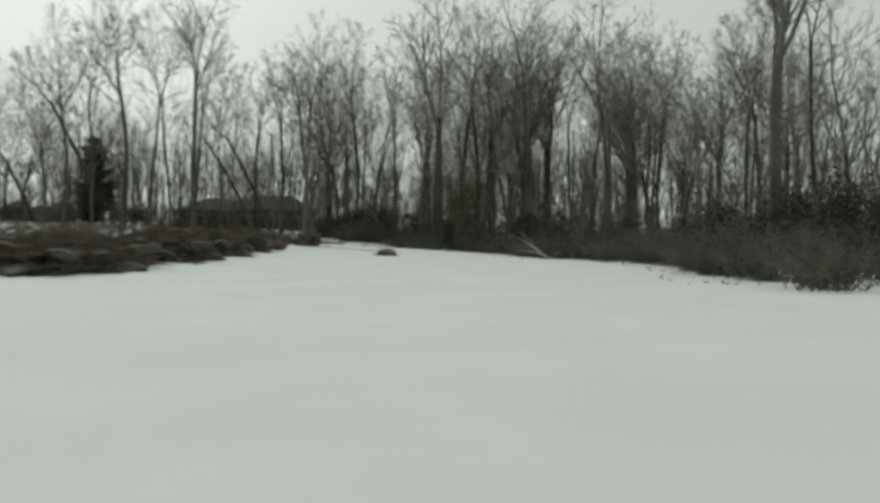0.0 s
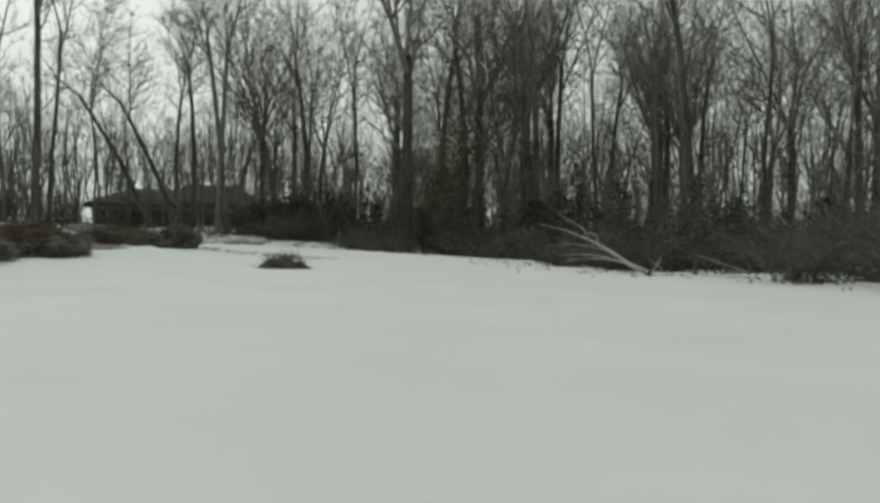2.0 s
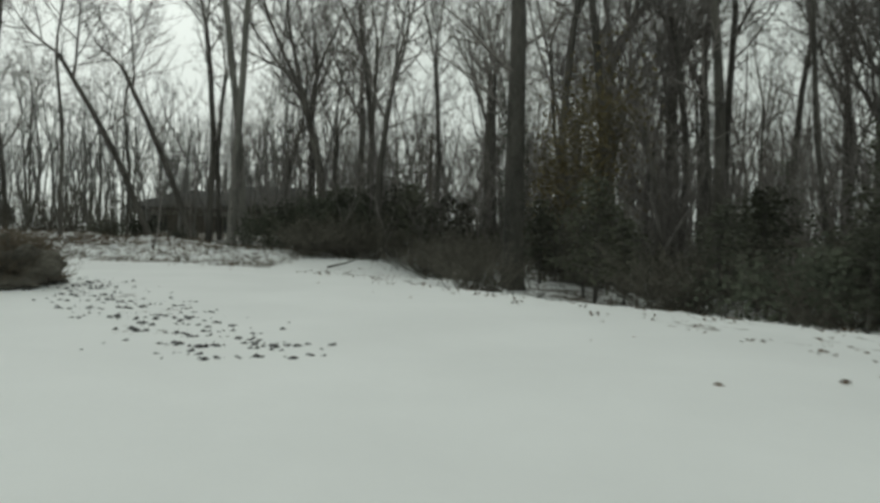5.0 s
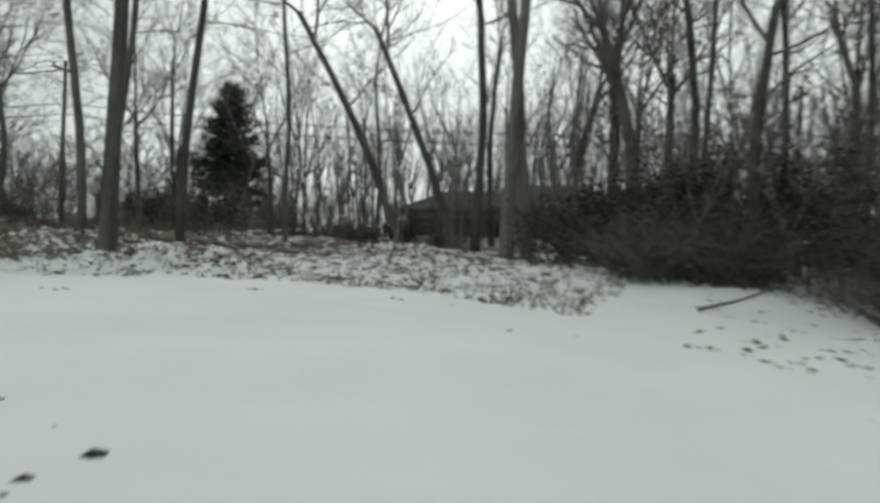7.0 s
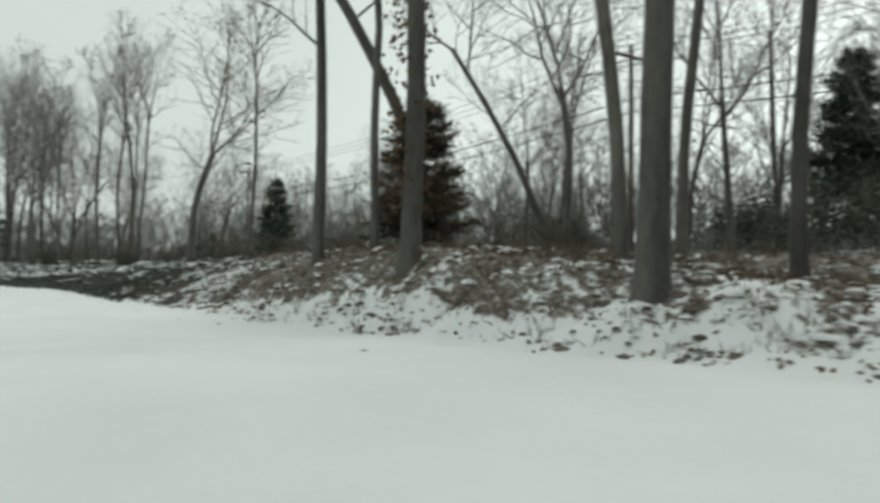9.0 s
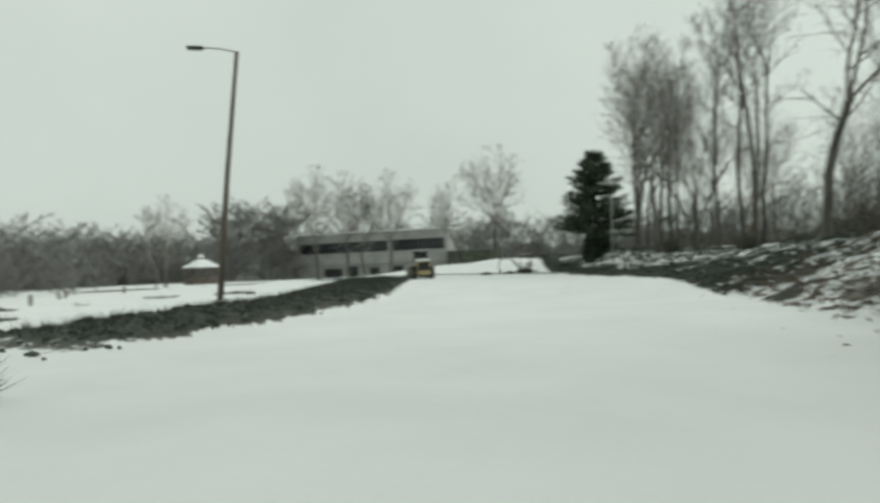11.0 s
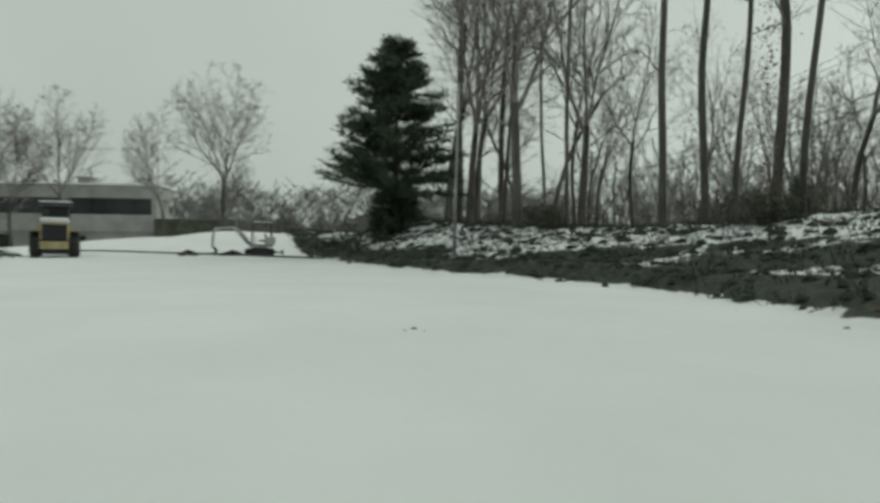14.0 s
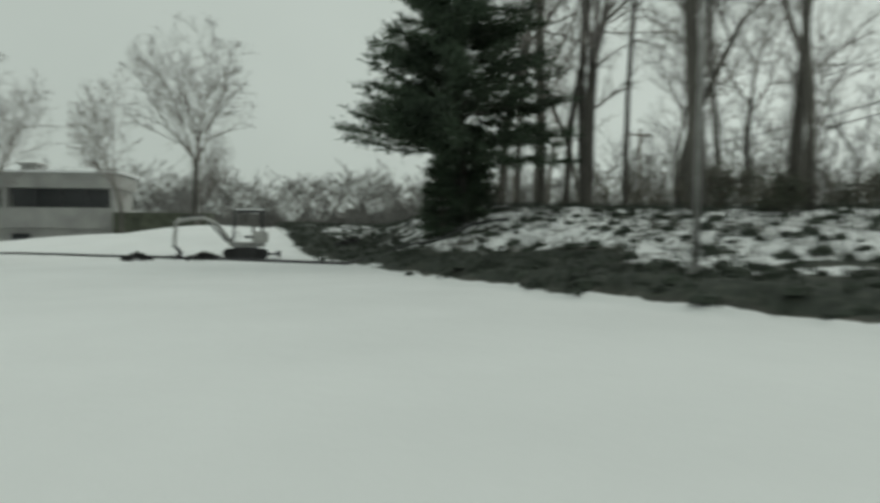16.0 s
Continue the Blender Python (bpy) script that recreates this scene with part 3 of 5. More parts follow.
def soft_evergreen(seed, tall, width, clear=0.16):
    """A young shade-grown evergreen: a bare foot, then flat feathery boughs in loose layers."""
    stem, leaves = Wood(seed), Wood(seed + 3)
    r = leaves.r
    stem.limb([Vector((0, 0, -0.2)), Vector((r.gauss(0, 0.15), r.gauss(0, 0.15), tall * 0.5)), Vector((r.gauss(0, 0.3), r.gauss(0, 0.3), tall))], [0.1, 0.06, 0.015], 6)
    for k in range(17):
        s = (k + r.random()) / 17
        z = tall * (clear + (0.98 - clear) * s)
        for _ in range(6):
            if r.random() < 0.22:
                continue
            a, ln = r.uniform(0, 6.28), width * 0.5 * (1.05 - s) ** 0.55 * r.uniform(0.5, 1.2)
            path = leaves.path(Vector((0, 0, z)), Vector((math.cos(a), math.sin(a), 0.12)), ln, 3, 0.12, -0.03)
            stem.limb(path, [0.025, 0.018, 0.012, 0.005], 3)
            for _ in range(16):
                p, d = on_path(path, r.uniform(0.15, 1.0))
                leaves.leaf(p + Vector((r.gauss(0, 0.2), r.gauss(0, 0.2), r.gauss(0, 0.12))), r.uniform(0.05, 0.12))
    return mesh_from("framework", stem.v, stem.f, BARK), mesh_from("foliage", leaves.v, leaves.f, HEMLOCK, False)


SHRUBS["hemlock"], SHRUBS["tall_hemlock"] = soft_evergreen(36, 4.6, 4.4), soft_evergreen(37, 7.5, 4.6, 0.25)

# ---- named trees along the drive ----
ROADSIDE = "tree on the snowy leaf-strewn bank"
great_oak = plant("oak", 3.15, 45.4, 40, 1.08, "massive grey-brown oak at the edge of the wood")
plant("tall", 17.0, 62.0, 10, 1.1)
plant("tall", 8.5, 58.5, 200, 1.15)
plant("vase", 12.5, 66.0, 20, 1.15)
plant("vase", 32.5, 55.0, 70, 1.15)
plant("vase", 37, 61, 200, 1.2)
plant("pale", -14.0, 57.8, 0, 0.95, "pale smooth-barked tree of a close pair by the road")
plant("pale", -13.3, 58.9, 140, 0.92, "pale smooth-barked tree of a close pair by the road")
plant("vase", -14.7, 76.9, 30, 1.0)
plant("oak", -11.7, 75.0, 100, 0.85)
plant("lean", -21.7, 64.4, 10, 1.0, "slender dark tree leaning over the bend")
plant("lean", -19.5, 67.4, 350, 1.05, "slender dark tree leaning over the bend")
plant("tall", -18.1, 66.0, 80, 0.95)
plant("thin", -25.2, 68.2, 0, 1.0)
plant("thin", -25.2, 57.9, 0, 1.1, "thin upright young " + ROADSIDE)
plant("slim", -27.4, 53.1, 50, 1.1, "straight dark-barked " + ROADSIDE)
plant("tall", -26.5, 48.2, 120, 1.1, "thick dark-barked " + ROADSIDE)
plant("slim", -29.7, 50.0, 200, 1.05, "dark-barked " + ROADSIDE)
ivied = plant("tall", -34.3, 46.35, 15, 1.0, "thick tree with clinging brown leaves on the bank")
plant("lean", -38.1, 49.3, 75, 0.95, "dark leaning " + ROADSIDE)
plant("thin", -37.7, 46.4, 0, 1.25)
plant("slim", -34.0, 55.6, 10, 1.1)
plant("tall", -40.5, 45.2, 20, 0.86, "slim dark tree at the foot of the bank", thick=0.85)
plant("lean", -50.8, 61.3, 50, 0.9)
plant("gnarled", -49.4, 61.2, 20, 1.05)
plant("gnarled", -47.0, 71.0, 120, 1.0)
plant("gnarled", -57, 66, 250, 0.95)
plant("vase", -72.3, 42.8, 60, 0.74, "spreading grey tree with forked limbs on the bank", thick=1.35)
plant("slim", -67, 46.5, 0, 0.8)
for i, (k, px, py, sz) in enumerate([("forked", -94.3, 27.6, 0.85), ("vase", -100.3, 27.5, 0.6), ("forked", -90.3, 30.1, 0.95), ("slim", -97.3, 29.4, 0.7), ("slim", -88.5, 32.3, 0.7), ("slim", -93.1, 31.5, 0.6), ("gnarled", -103.9, 33.7, 0.75),
                                     ("forked", -91.9, 33.2, 0.8), ("tall", -86.2, 37.6, 0.7), ("tall", -85.6, 35.8, 0.68), ("slim", -85.7, 38.5, 0.8), ("slim", -80.6, 39.1, 0.8), ("tall", -81.1, 38.4, 0.72)]):
    clad = plant(k, px, py, 37 * i + 11, sz, "bare grey tree in the row along the bank", "trees along the bank", thick=0.85)
for i, (k, px, py, sz) in enumerate([("open", -125.6, -33.3, 0.98), ("open", -131, -30.5, 0.94), ("narrow", -133, -28.5, 1.05), ("open", -134, -23.5, 0.92), ("narrow", -133, -10, 0.85), ("open", -130.5, -1.8, 0.94), ("narrow", -140, -6, 0.7)]):
    plant(k, px, py, 61 * i, sz, "leafless tree standing alone before the low hall", "park trees")
plant("open", -94.2, -35.6, 0, 0.62, "small bushy leafless tree on the snowy lawn", "park trees")

for i, (k, px, py, sz) in enumerate([("tall", -101, 26.5, 0.78), ("vase", -109.5, 24.8, 0.85), ("slim", -104.5, 25.6, 0.85), ("vase", -112, 27, 0.8), ("tall", -106.5, 29, 0.8)]):
    plant(k, px, py, 53 * i + 5, sz, "tall bare grey tree behind the large pine", "trees along the bank")

# ---- the woods behind ----
rw = random.Random(77)
TREE_NAMES = ("tall", "slim", "vase", "thin", "tall", "slim", "oak", "gnarled")


def beyond(x, y, lo, hi):
    d = side_of(EDGE, np.array([x]), np.array([y]))[0][0]
    return lo < d < hi


TAKEN = []


def scatter(count, area, ok, keys=TREE_NAMES, size=(0.85, 1.15), apart=3.0):
    """Trees strewn over a stretch of the plan, none nearer to another than apart."""
    tries = 0
    while count and tries < 3000:
        tries += 1
        x, y = rw.uniform(area[0], area[1]), rw.uniform(area[2], area[3])
        if not ok(x, y) or any((q[0] - x) ** 2 + (q[1] - y) ** 2 < apart**2 for q in TAKEN):
            continue
        TAKEN.append((x, y))
        plant(rw.choice(keys), x, y, rw.uniform(0, 360), rw.uniform(*size))
        count -= 1


scatter(44, (-10, 60, 48, 95), lambda x, y: beyond(x, y, 14, 70) and not (-6 < x < 10 and y < 54), size=(0.95, 1.3))
scatter(34, (12, 62, -30, 52), lambda x, y: beyond(x, y, 8, 60), apart=3.2)
scatter(9, (-60, -16, 78, 120), lambda x, y: True, keys=("thin", "slim", "thin", "tall", "gnarled"))
scatter(6, (-75, -40, 66, 85), lambda x, y: beyond(x, y, 14, 60), keys=("gnarled", "thin", "vase"), size=(0.7, 0.95))
scatter(18, (-150, -90, 50, 95), lambda x, y: beyond(x, y, 16, 90), keys=("gnarled", "vase", "slim"), size=(0.55, 0.75))
scatter(10, (-130, -96, 28, 48), lambda x, y: beyond(x, y, 9, 40), keys=("vase", "gnarled", "lean", "vase"), size=(0.55, 0.75))
scatter(5, (-13, 7, 78, 100), lambda x, y: True, keys=("oak", "vase", "tall"), size=(1.0, 1.2))


def simple_wood(name, spots, seed, mat, label, tall=(9, 16), wide=0.05, bare=0.05, round_top=0.0, sprays=10):
    """Distant bare trees, joined: a stem, rising limbs and many fine twigs each."""
    w = Wood(seed)
    r = w.r
    for x, y in spots:
        t = r.uniform(*tall)
        foot = Vector((x, y, height(x, y) - 0.3))
        fork = foot + Vector((r.gauss(0, 0.04) * t, r.gauss(0, 0.04) * t, t * r.uniform(0.3, 0.5) * (1 - 0.35 * round_top)))
        w.limb([foot, foot.lerp(fork, 0.5) + Vector((r.gauss(0, 0.012) * t, r.gauss(0, 0.012) * t, 0)), fork], [0.011 * t, 0.009 * t, 0.007 * t], 3)
        stems = []
        for k in range(3):
            a = r.uniform(0, 6.28)
            out = (0.12 + 0.2 * round_top) * r.uniform(0.4, 1.3) * t
            top = foot + Vector((math.cos(a) * out, math.sin(a) * out, t * r.uniform(0.72, 0.98 - 0.12 * round_top)))
            mid = fork.lerp(top, 0.5) + Vector((math.cos(a), math.sin(a), 0)) * out * 0.18
            w.limb([fork, mid, top], [0.0055 * t, 0.0038 * t, 0.02], 3)
            stems.append((mid, top))
        for k in range(14):
            mid, top = stems[k % 3]
            s = r.uniform(bare, 1.0)
            q = foot.lerp(fork, s) if r.random() < 0.25 * (1 - bare) else (fork.lerp(mid, s) if r.random() < 0.35 else mid.lerp(top, s))
            a = r.uniform(0, 6.28)
            out = 0.6 + 0.5 * round_top
            d = Vector((math.cos(a) * out, math.sin(a) * out, r.uniform(0.3, 1.2))).normalized()
            ln = t * r.uniform(0.12, 0.26) * (1 + round_top * 0.2)
            w.twig(q, d, ln, wide * 1.2)
            for _ in range(sprays):
                p = q + d * ln * r.uniform(0.15, 1.0)
                e = (d + Vector((r.gauss(0, 0.42), r.gauss(0, 0.42), r.gauss(0.3, 0.3)))).normalized()
                w.twig(p, e, t * r.uniform(0.05, 0.11), wide * 0.75)
    ob = new(name, mesh_from(name, w.v, w.f, mat, False))
    return tagged(ob, label, "woods", kind="stuff")


rf = random.Random(9)


def spots_in(count, corners, rough=6.0):
    """Places strewn along a line of corners, with depth."""
    out = []
    for _ in range(count):
        i = rf.randrange(len(corners) - 1)
        a, b = corners[i], corners[i + 1]
        s = rf.random()
        out.append((a[0] + s * (b[0] - a[0]) + rf.gauss(0, rough), a[1] + s * (b[1] - a[1]) + rf.gauss(0, rough)))
    return out


simple_wood("far_woods", spots_in(430, [(-70, -75), (-105, -95), (-140, -100), (-170, -95)], 9), 301, HAZED_TWIG, "hazy grey line of far bare woods beyond the lawn", (9.5, 14.5), 0.045, 0.02, 1.0, 24)
simple_wood("far_woods", spots_in(300, [(-185, -85), (-205, -30), (-215, 40)], 10), 302, HAZED_TWIG, "hazy grey line of far bare woods behind the hall", (11, 17), 0.05, 0.02, 1.0, 24)
simple_wood("far_woods", spots_in(260, [(-225, 40), (-190, 95), (-130, 110), (-70, 125)], 10), 303, HAZED_TWIG, "hazy grey far woods beyond the public road", (11, 20), 0.06, 0.03, 0.6, 14)
simple_wood("far_woods", spots_in(260, [(-75, 150), (-20, 150), (50, 140)], 12), 304, HAZED_TWIG, "hazy grey far woods behind the bend", (18, 30), 0.03, 0.3)
simple_wood("deep_woods", spots_in(360, [(8, 104), (40, 100), (75, 70), (80, 20), (75, -40)], 13), 305, TWIG, "dense bare grey woods with thin stems", (14, 30), 0.032, 0.12)
simple_wood("wood_brush", spots_in(640, [(-8, 68), (14, 60), (30, 45), (40, 20), (32, -14)], 6.5), 313, TWIG, "grey tangle of saplings and brush deep in the wood", (3.5, 11), 0.02, 0.02, 0.3)
simple_wood("thin_woods", spots_in(40, [(-60, 95), (-30, 90), (0, 88)], 7), 306, HAZED_TWIG, "thicket of thin bare saplings", (12, 22), 0.02, 0.3)
simple_wood("far_woods", spots_in(150, [(-60, -30), (-80, -75)], 8), 307, HAZED_TWIG, "hazy bare woods beside the lawn", (6.5, 10), 0.038, 0.02, 1.0, 20)
simple_wood("tree_clump", spots_in(36, [(-122, -58), (-131, -52), (-137, -50)], 3.0), 312, HAZED_TWIG, "clump of round-crowned bare trees beside the hall", (13, 18), 0.05, 0.1, 1.2, 40)

simple_wood("roadside_wood", spots_in(170, [(-165, 42), (-132, 56), (-112, 68), (-92, 80), (-72, 88)], 5), 308, HAZED_TWIG, "grey bare woods beyond the public road", (9, 16), 0.024, 0.05, 0.4, 14)
simple_wood("roadside_brush", spots_in(330, [(-150, 45), (-112, 57), (-80, 68), (-50, 78), (-25, 92)], 4), 309, BRUSH, "low dark brush along the public road", (3, 6.5), 0.018, 0.02, 0.0, 6)
simple_wood("roadside_brush", spots_in(160, [(-60, 100), (-35, 104), (-12, 96)], 5), 310, BRUSH, "low dark brush behind the bend", (3, 7), 0.018, 0.02, 0.0, 6)


def thicket(corners, tall, seed, label):
    """The dense inside of a far wood: a long uneven body of tangled growth, with thickness and a ragged top."""
    verts, faces = [], []
    shift = Vector((seed, 0, 0))
    row = 9
    for i in range(len(corners) - 1):
        a, b = Vector((*corners[i], 0)), Vector((*corners[i + 1], 0))
        count = int((b - a).length / 0.9)
        side = Vector((b.y - a.y, a.x - b.x, 0)).normalized()
        for k in range(count + 1):
            p = a.lerp(b, k / count)
            foot = height(p.x, p.y) - 0.4
            top = tall * (0.72 + 0.42 * noise.noise(p * 0.045 + shift) + 0.3 * noise.noise(p * 0.16 + shift) + 0.2 * noise.noise(p * 0.5) + 0.13 * noise.noise(p * 1.3))
            for j in range(row):
                u = j / (row - 1) * math.pi
                q = p + side * math.cos(u) * 3.0
                lump = 1.4 * noise.noise(Vector((q.x, q.y, math.sin(u) * top)) * 0.35) + 0.7 * noise.noise(Vector((q.x, q.y, math.sin(u) * top)) * 1.1)
                verts.append(q + side * lump + Vector((0, 0, foot + math.sin(u) ** 0.7 * top + (0.5 * lump if 0 < j < row - 1 else 0))))
            if k:
                n = len(verts)
                for j in range(row - 1):
                    faces.append((n - 2 * row + j, n - row + j, n - row + j + 1, n - 2 * row + j + 1))
    ob = new("far_thicket", mesh_from("far_thicket", verts, faces, HAZED_TWIG, False))
    return tagged(ob, label, "woods", kind="stuff")


thicket([(-66, -84), (-105, -108), (-140, -112), (-175, -106), (-198, -88)], 8.5, 1.0, "dense grey far wood beyond the lawn")
thicket([(-198, -88), (-220, -30), (-230, 42)], 10.5, 2.0, "dense grey far wood behind the low hall")
thicket([(-238, 44), (-200, 104), (-135, 122), (-75, 136)], 8.0, 3.0, "dense grey far wood beyond the public road")
thicket([(-50, -38), (-66, -84)], 6.0, 4.0, "dense grey wood beside the lawn")
simple_wood("bank_brush", spots_in(150, [(-112, 29), (-101, 31.5), (-93, 36.5), (-84, 47)], 2.0), 311, BRUSH, "low brown brush among the trees on the bank", (0.8, 2.2), 0.015, 0.02)

# ---- understorey ----
rs = random.Random(5)
EVERGREEN, RUSSET = "dense dark evergreen shrub in the understorey", "tall shrub with clinging russet leaves"
count = 0
while count < 115:
    x, y = rs.uniform(-9, 52), rs.uniform(-22, 68)
    d = side_of(EDGE, np.array([x]), np.array([y]))[0][0]
    if not ((2.0 if y < 3 else 5.0) if y < 18 else 7.0) < d < 34 or (2 < x < 5.5 and 40 < y < 48):
        continue
    k = rs.choice(("laurel", "thicket", "holly", "thicket", "laurel")) if y < 10 and d < 12 else rs.choice(("hemlock", "thicket", "hemlock", "thicket", "laurel"))
    plant_shrub(k, x, y, rs.uniform(0, 360), rs.uniform(0.8, 1.25) * (0.7 if d < 8 else 1.0), EVERGREEN if k != "thicket" else "dense brown tangle of bare brush under the trees")
    count += 1
for x, y, k, s in ((7.2, -22.5, "thicket", 0.7), (8.4, -17.5, "thicket", 0.8), (9.6, -19, "thicket", 0.9), (9.4, -14.5, "thicket", 0.8), (10.8, -10.5, "thicket", 0.85), (12.5, -15, "holly", 0.9), (8.6, -13.2, "thicket", 0.7), (11.4, -7.5, "thicket", 0.9), (12.2, -2.5, "thicket", 0.9), (12.0, 1.6, "thicket", 0.9), (10.8, 5.4, "thicket", 0.8), (9.8, 9.8, "hemlock", 0.75), (8.4, 13.2, "thicket", 0.7), (7.6, 17.4, "thicket", 0.7), (14.5, -10, "holly", 0.9), (15, 0, "holly", 0.9), (8.0, 50.4, "beech", 1.0), (16.5, 45.5, "tall_hemlock", 1.0), (5.0, 49, "hemlock", 1.0), (6.5, 45, "hemlock", 0.9), (12, 38, "hemlock", 1.1), (9.2, 35.5, "hemlock", 0.9), (13.5, 33, "tall_hemlock", 0.95), (11, 28.5, "hemlock", 1.0), (12, 22, "hemlock", 1.0), (0.5, 52.5, "hemlock", 1.0),  (-10.6, 56.6, "laurel", 1.15), (-8.8, 57.4, "laurel", 1.4), (-6.2, 58.5, "laurel", 0.9), (-2.9, 58.8, "holly", 1.1), (-4.5, 53, "thicket", 1.1), (-8, 52.5, "thicket", 0.9), (-1, 50, "thicket", 1.0)):
    plant_shrub(k, x, y, rs.uniform(0, 360), s, RUSSET if k == "beech" else EVERGREEN)
for x, y, k, s in ((-47, 60, "thicket", 1.0), (-54, 64, "laurel", 0.9), (-60, 62, "thicket", 1.3), (-42, 72, "laurel", 1.2), (-36, 76, "thicket", 1.4), (-50, 75, "laurel", 1.3), (-55, 50, "thicket", 0.8), (-66, 45, "thicket", 0.9), (-30, 80, "laurel", 1.0),
                   (-91.5, 31, "small", 1.2), (-88.5, 31.5, "small", 0.8), (-99.5, 23.5, "small", 1.5), (-80.5, 38, "small", 1.0), (-93, 42, "laurel", 0.5), (-97, 52, "laurel", 0.9), (-88, 55, "thicket", 1.2), (-110, 45, "laurel", 1.0), (-22, 72, "laurel", 0.6), (-25.8, 65, "small", 1.6)):
    plant_shrub(k, x, y, rs.uniform(0, 360), s, "bare brown brush on the verge" if k == "thicket" else "low evergreen shrub on the verge")

plant_conifer("pine", -95.5, 23.4, 0, 0.7, "large dark green pine with layered boughs on the bank", 0.97)
plant_conifer("young", -95.0, 22.8, 0, 0.45, "dark young conifer at the foot of the large pine", 1.2)
plant_conifer("young", -96.1, 23.8, 70, 0.45, "dark young conifer at the foot of the large pine", 1.2)
plant_conifer("pine", -53.6, 90.2, 0, 1.02, "tall round-topped conifer beyond the road", 0.82)
plant_conifer("cedar", -38.6, 48.4, 90, 0.74, "brownish cedar behind the ivied tree", 1.1)
plant_conifer("spruce", -91.0, 52.4, 30, 0.82, "dark conifer between the bank and the public road", 1.1)
plant_conifer("spruce", -98.5, 52.5, 0, 0.5, "dark conifer beside the utility pole", 1.5)
plant_conifer("young", -101.8, 47.0, 0, 0.5, "small dark conifer by the road", 1.1)

# clinging leaves on one trunk
iv = Wood(61)
for k in range(620):
    z = iv.r.uniform(1.5, 10.5)
    a, rr = iv.r.uniform(0, 6.28), 0.3 + abs(iv.r.gauss(0, 0.28)) * (1.0 if z < 8 else 1.9)
    iv.leaf(Vector((math.cos(a) * rr, math.sin(a) * rr, z)), iv.r.uniform(0.06, 0.13))
withered = mesh_from("ivy", iv.v, iv.f, BROWN_LEAF, False)
part_of("ivy", withered, ivied, "withered brown climbing leaves")
part_of("ivy", withered, clad, "withered brown climbing leaves")

iv = Wood(62)
for k in range(1500):
    z = iv.r.uniform(0.2, 9.5) ** 1.0
    a, rr = iv.r.uniform(0, 6.28), 0.5 + abs(iv.r.gauss(0, 0.16)) + 0.25 * math.exp(-z)
    iv.leaf(Vector((math.cos(a) * rr, math.sin(a) * rr, z)), iv.r.uniform(0.05, 0.11))
part_of("ivy", mesh_from("ivy", iv.v, iv.f, SHRUB, False), great_oak, "dark climbing leaves on the trunk")

# ---- low hall beyond the lawn ----
hall = thing("hall", -143.4, -39.4, "low pale two-storey hall with dark ribbon windows", "building", z=0.4, turn=100)
# local x runs along the front, local y outwards from it is negative
bm = bmesh.new()
box(bm, -10.5, 21, 0, 6, -1, 3.4)
part("ground_floor_wall", bm, CONCRETE, hall)
bm = bmesh.new()
box(bm, -10.9, 21.4, -0.5, 6.4, 3.4, 5.7)
part("spandrel", bm, CONCRETE, hall, "pale concrete band below the windows")
bm = bmesh.new()
box(bm, -10.5, 21, 0.35, 6, 5.7, 7.9)
part("upper_wall", bm, CONCRETE, hall)
bm = bmesh.new()
box(bm, -10.9, 21.4, -0.5, 6.4, 7.9, 9.6)
part("parapet", bm, CONCRETE, hall, "pale concrete parapet band")
bm = bmesh.new()
box(bm, -11.3, 21.8, -0.8, 6.8, 9.6, 9.85, 0.06)
part("roof", bm, SNOW_TOP, hall, "flat snow-covered roof")
for x0, x1, count in ((-10.3, 9.0, 6), (9.9, 20.7, 4)):
    bm = bmesh.new()
    box(bm, x0, x1, 0.24, 0.34, 5.75, 7.85)
    win = part("window", bm, GLASS_DARK, hall, "long dark ribbon window")
    for k in range(1, count):
        bm = bmesh.new()
        xm = x0 + (x1 - x0) * k / count
        box(bm, xm - 0.06, xm + 0.06, 0.16, 0.24, 5.75, 7.85)
        part("mullion", bm, DARK_METAL, win)
for x0 in (-10.9, 9.05, 20.75):
    bm = bmesh.new()
    box(bm, x0, x0 + 0.6, -0.45, 0.3, 5.7, 7.9, 0.04)
    part("pier", bm, CONCRETE, hall)
for x0, x1, z1 in ((-5, -1, 2.6), (0.5, 2.5, 2.9), (5, 7, 2.6), (10, 12, 2.8), (14, 18.5, 1.6)):
    bm = bmesh.new()
    box(bm, x0, x1, -0.06, 0.1, 0.2, z1)
    part("window", bm, GLASS_DARK, hall, "dark ground-floor opening")
bm = bmesh.new()
box(bm, 10.0, 11.7, 2, 4, 9.85, 10.7, 0.05)
box(bm, 9.7, 12.0, 1.7, 4.3, 10.7, 10.95, 0.04)
part("chimney", bm, CONCRETE, hall, "square pale roof stack")
bm = bmesh.new()
box(bm, -17, -10.9, 1, 9, -1, 6.6)
part("annex", bm, CONCRETE, hall, "low pale concrete annex")
bm = bmesh.new()
box(bm, -27, -17, 2, 9, -1, 5.2)
part("wing", bm, CONCRETE, hall, "low concrete side wing")
bm = bmesh.new()
box(bm, 21.4, 32, -1.5, 0.5, -0.6, 5.2, 0.15)
part("hedge", bm, SHRUB, hall, "clipped dark hedge by the end wall")

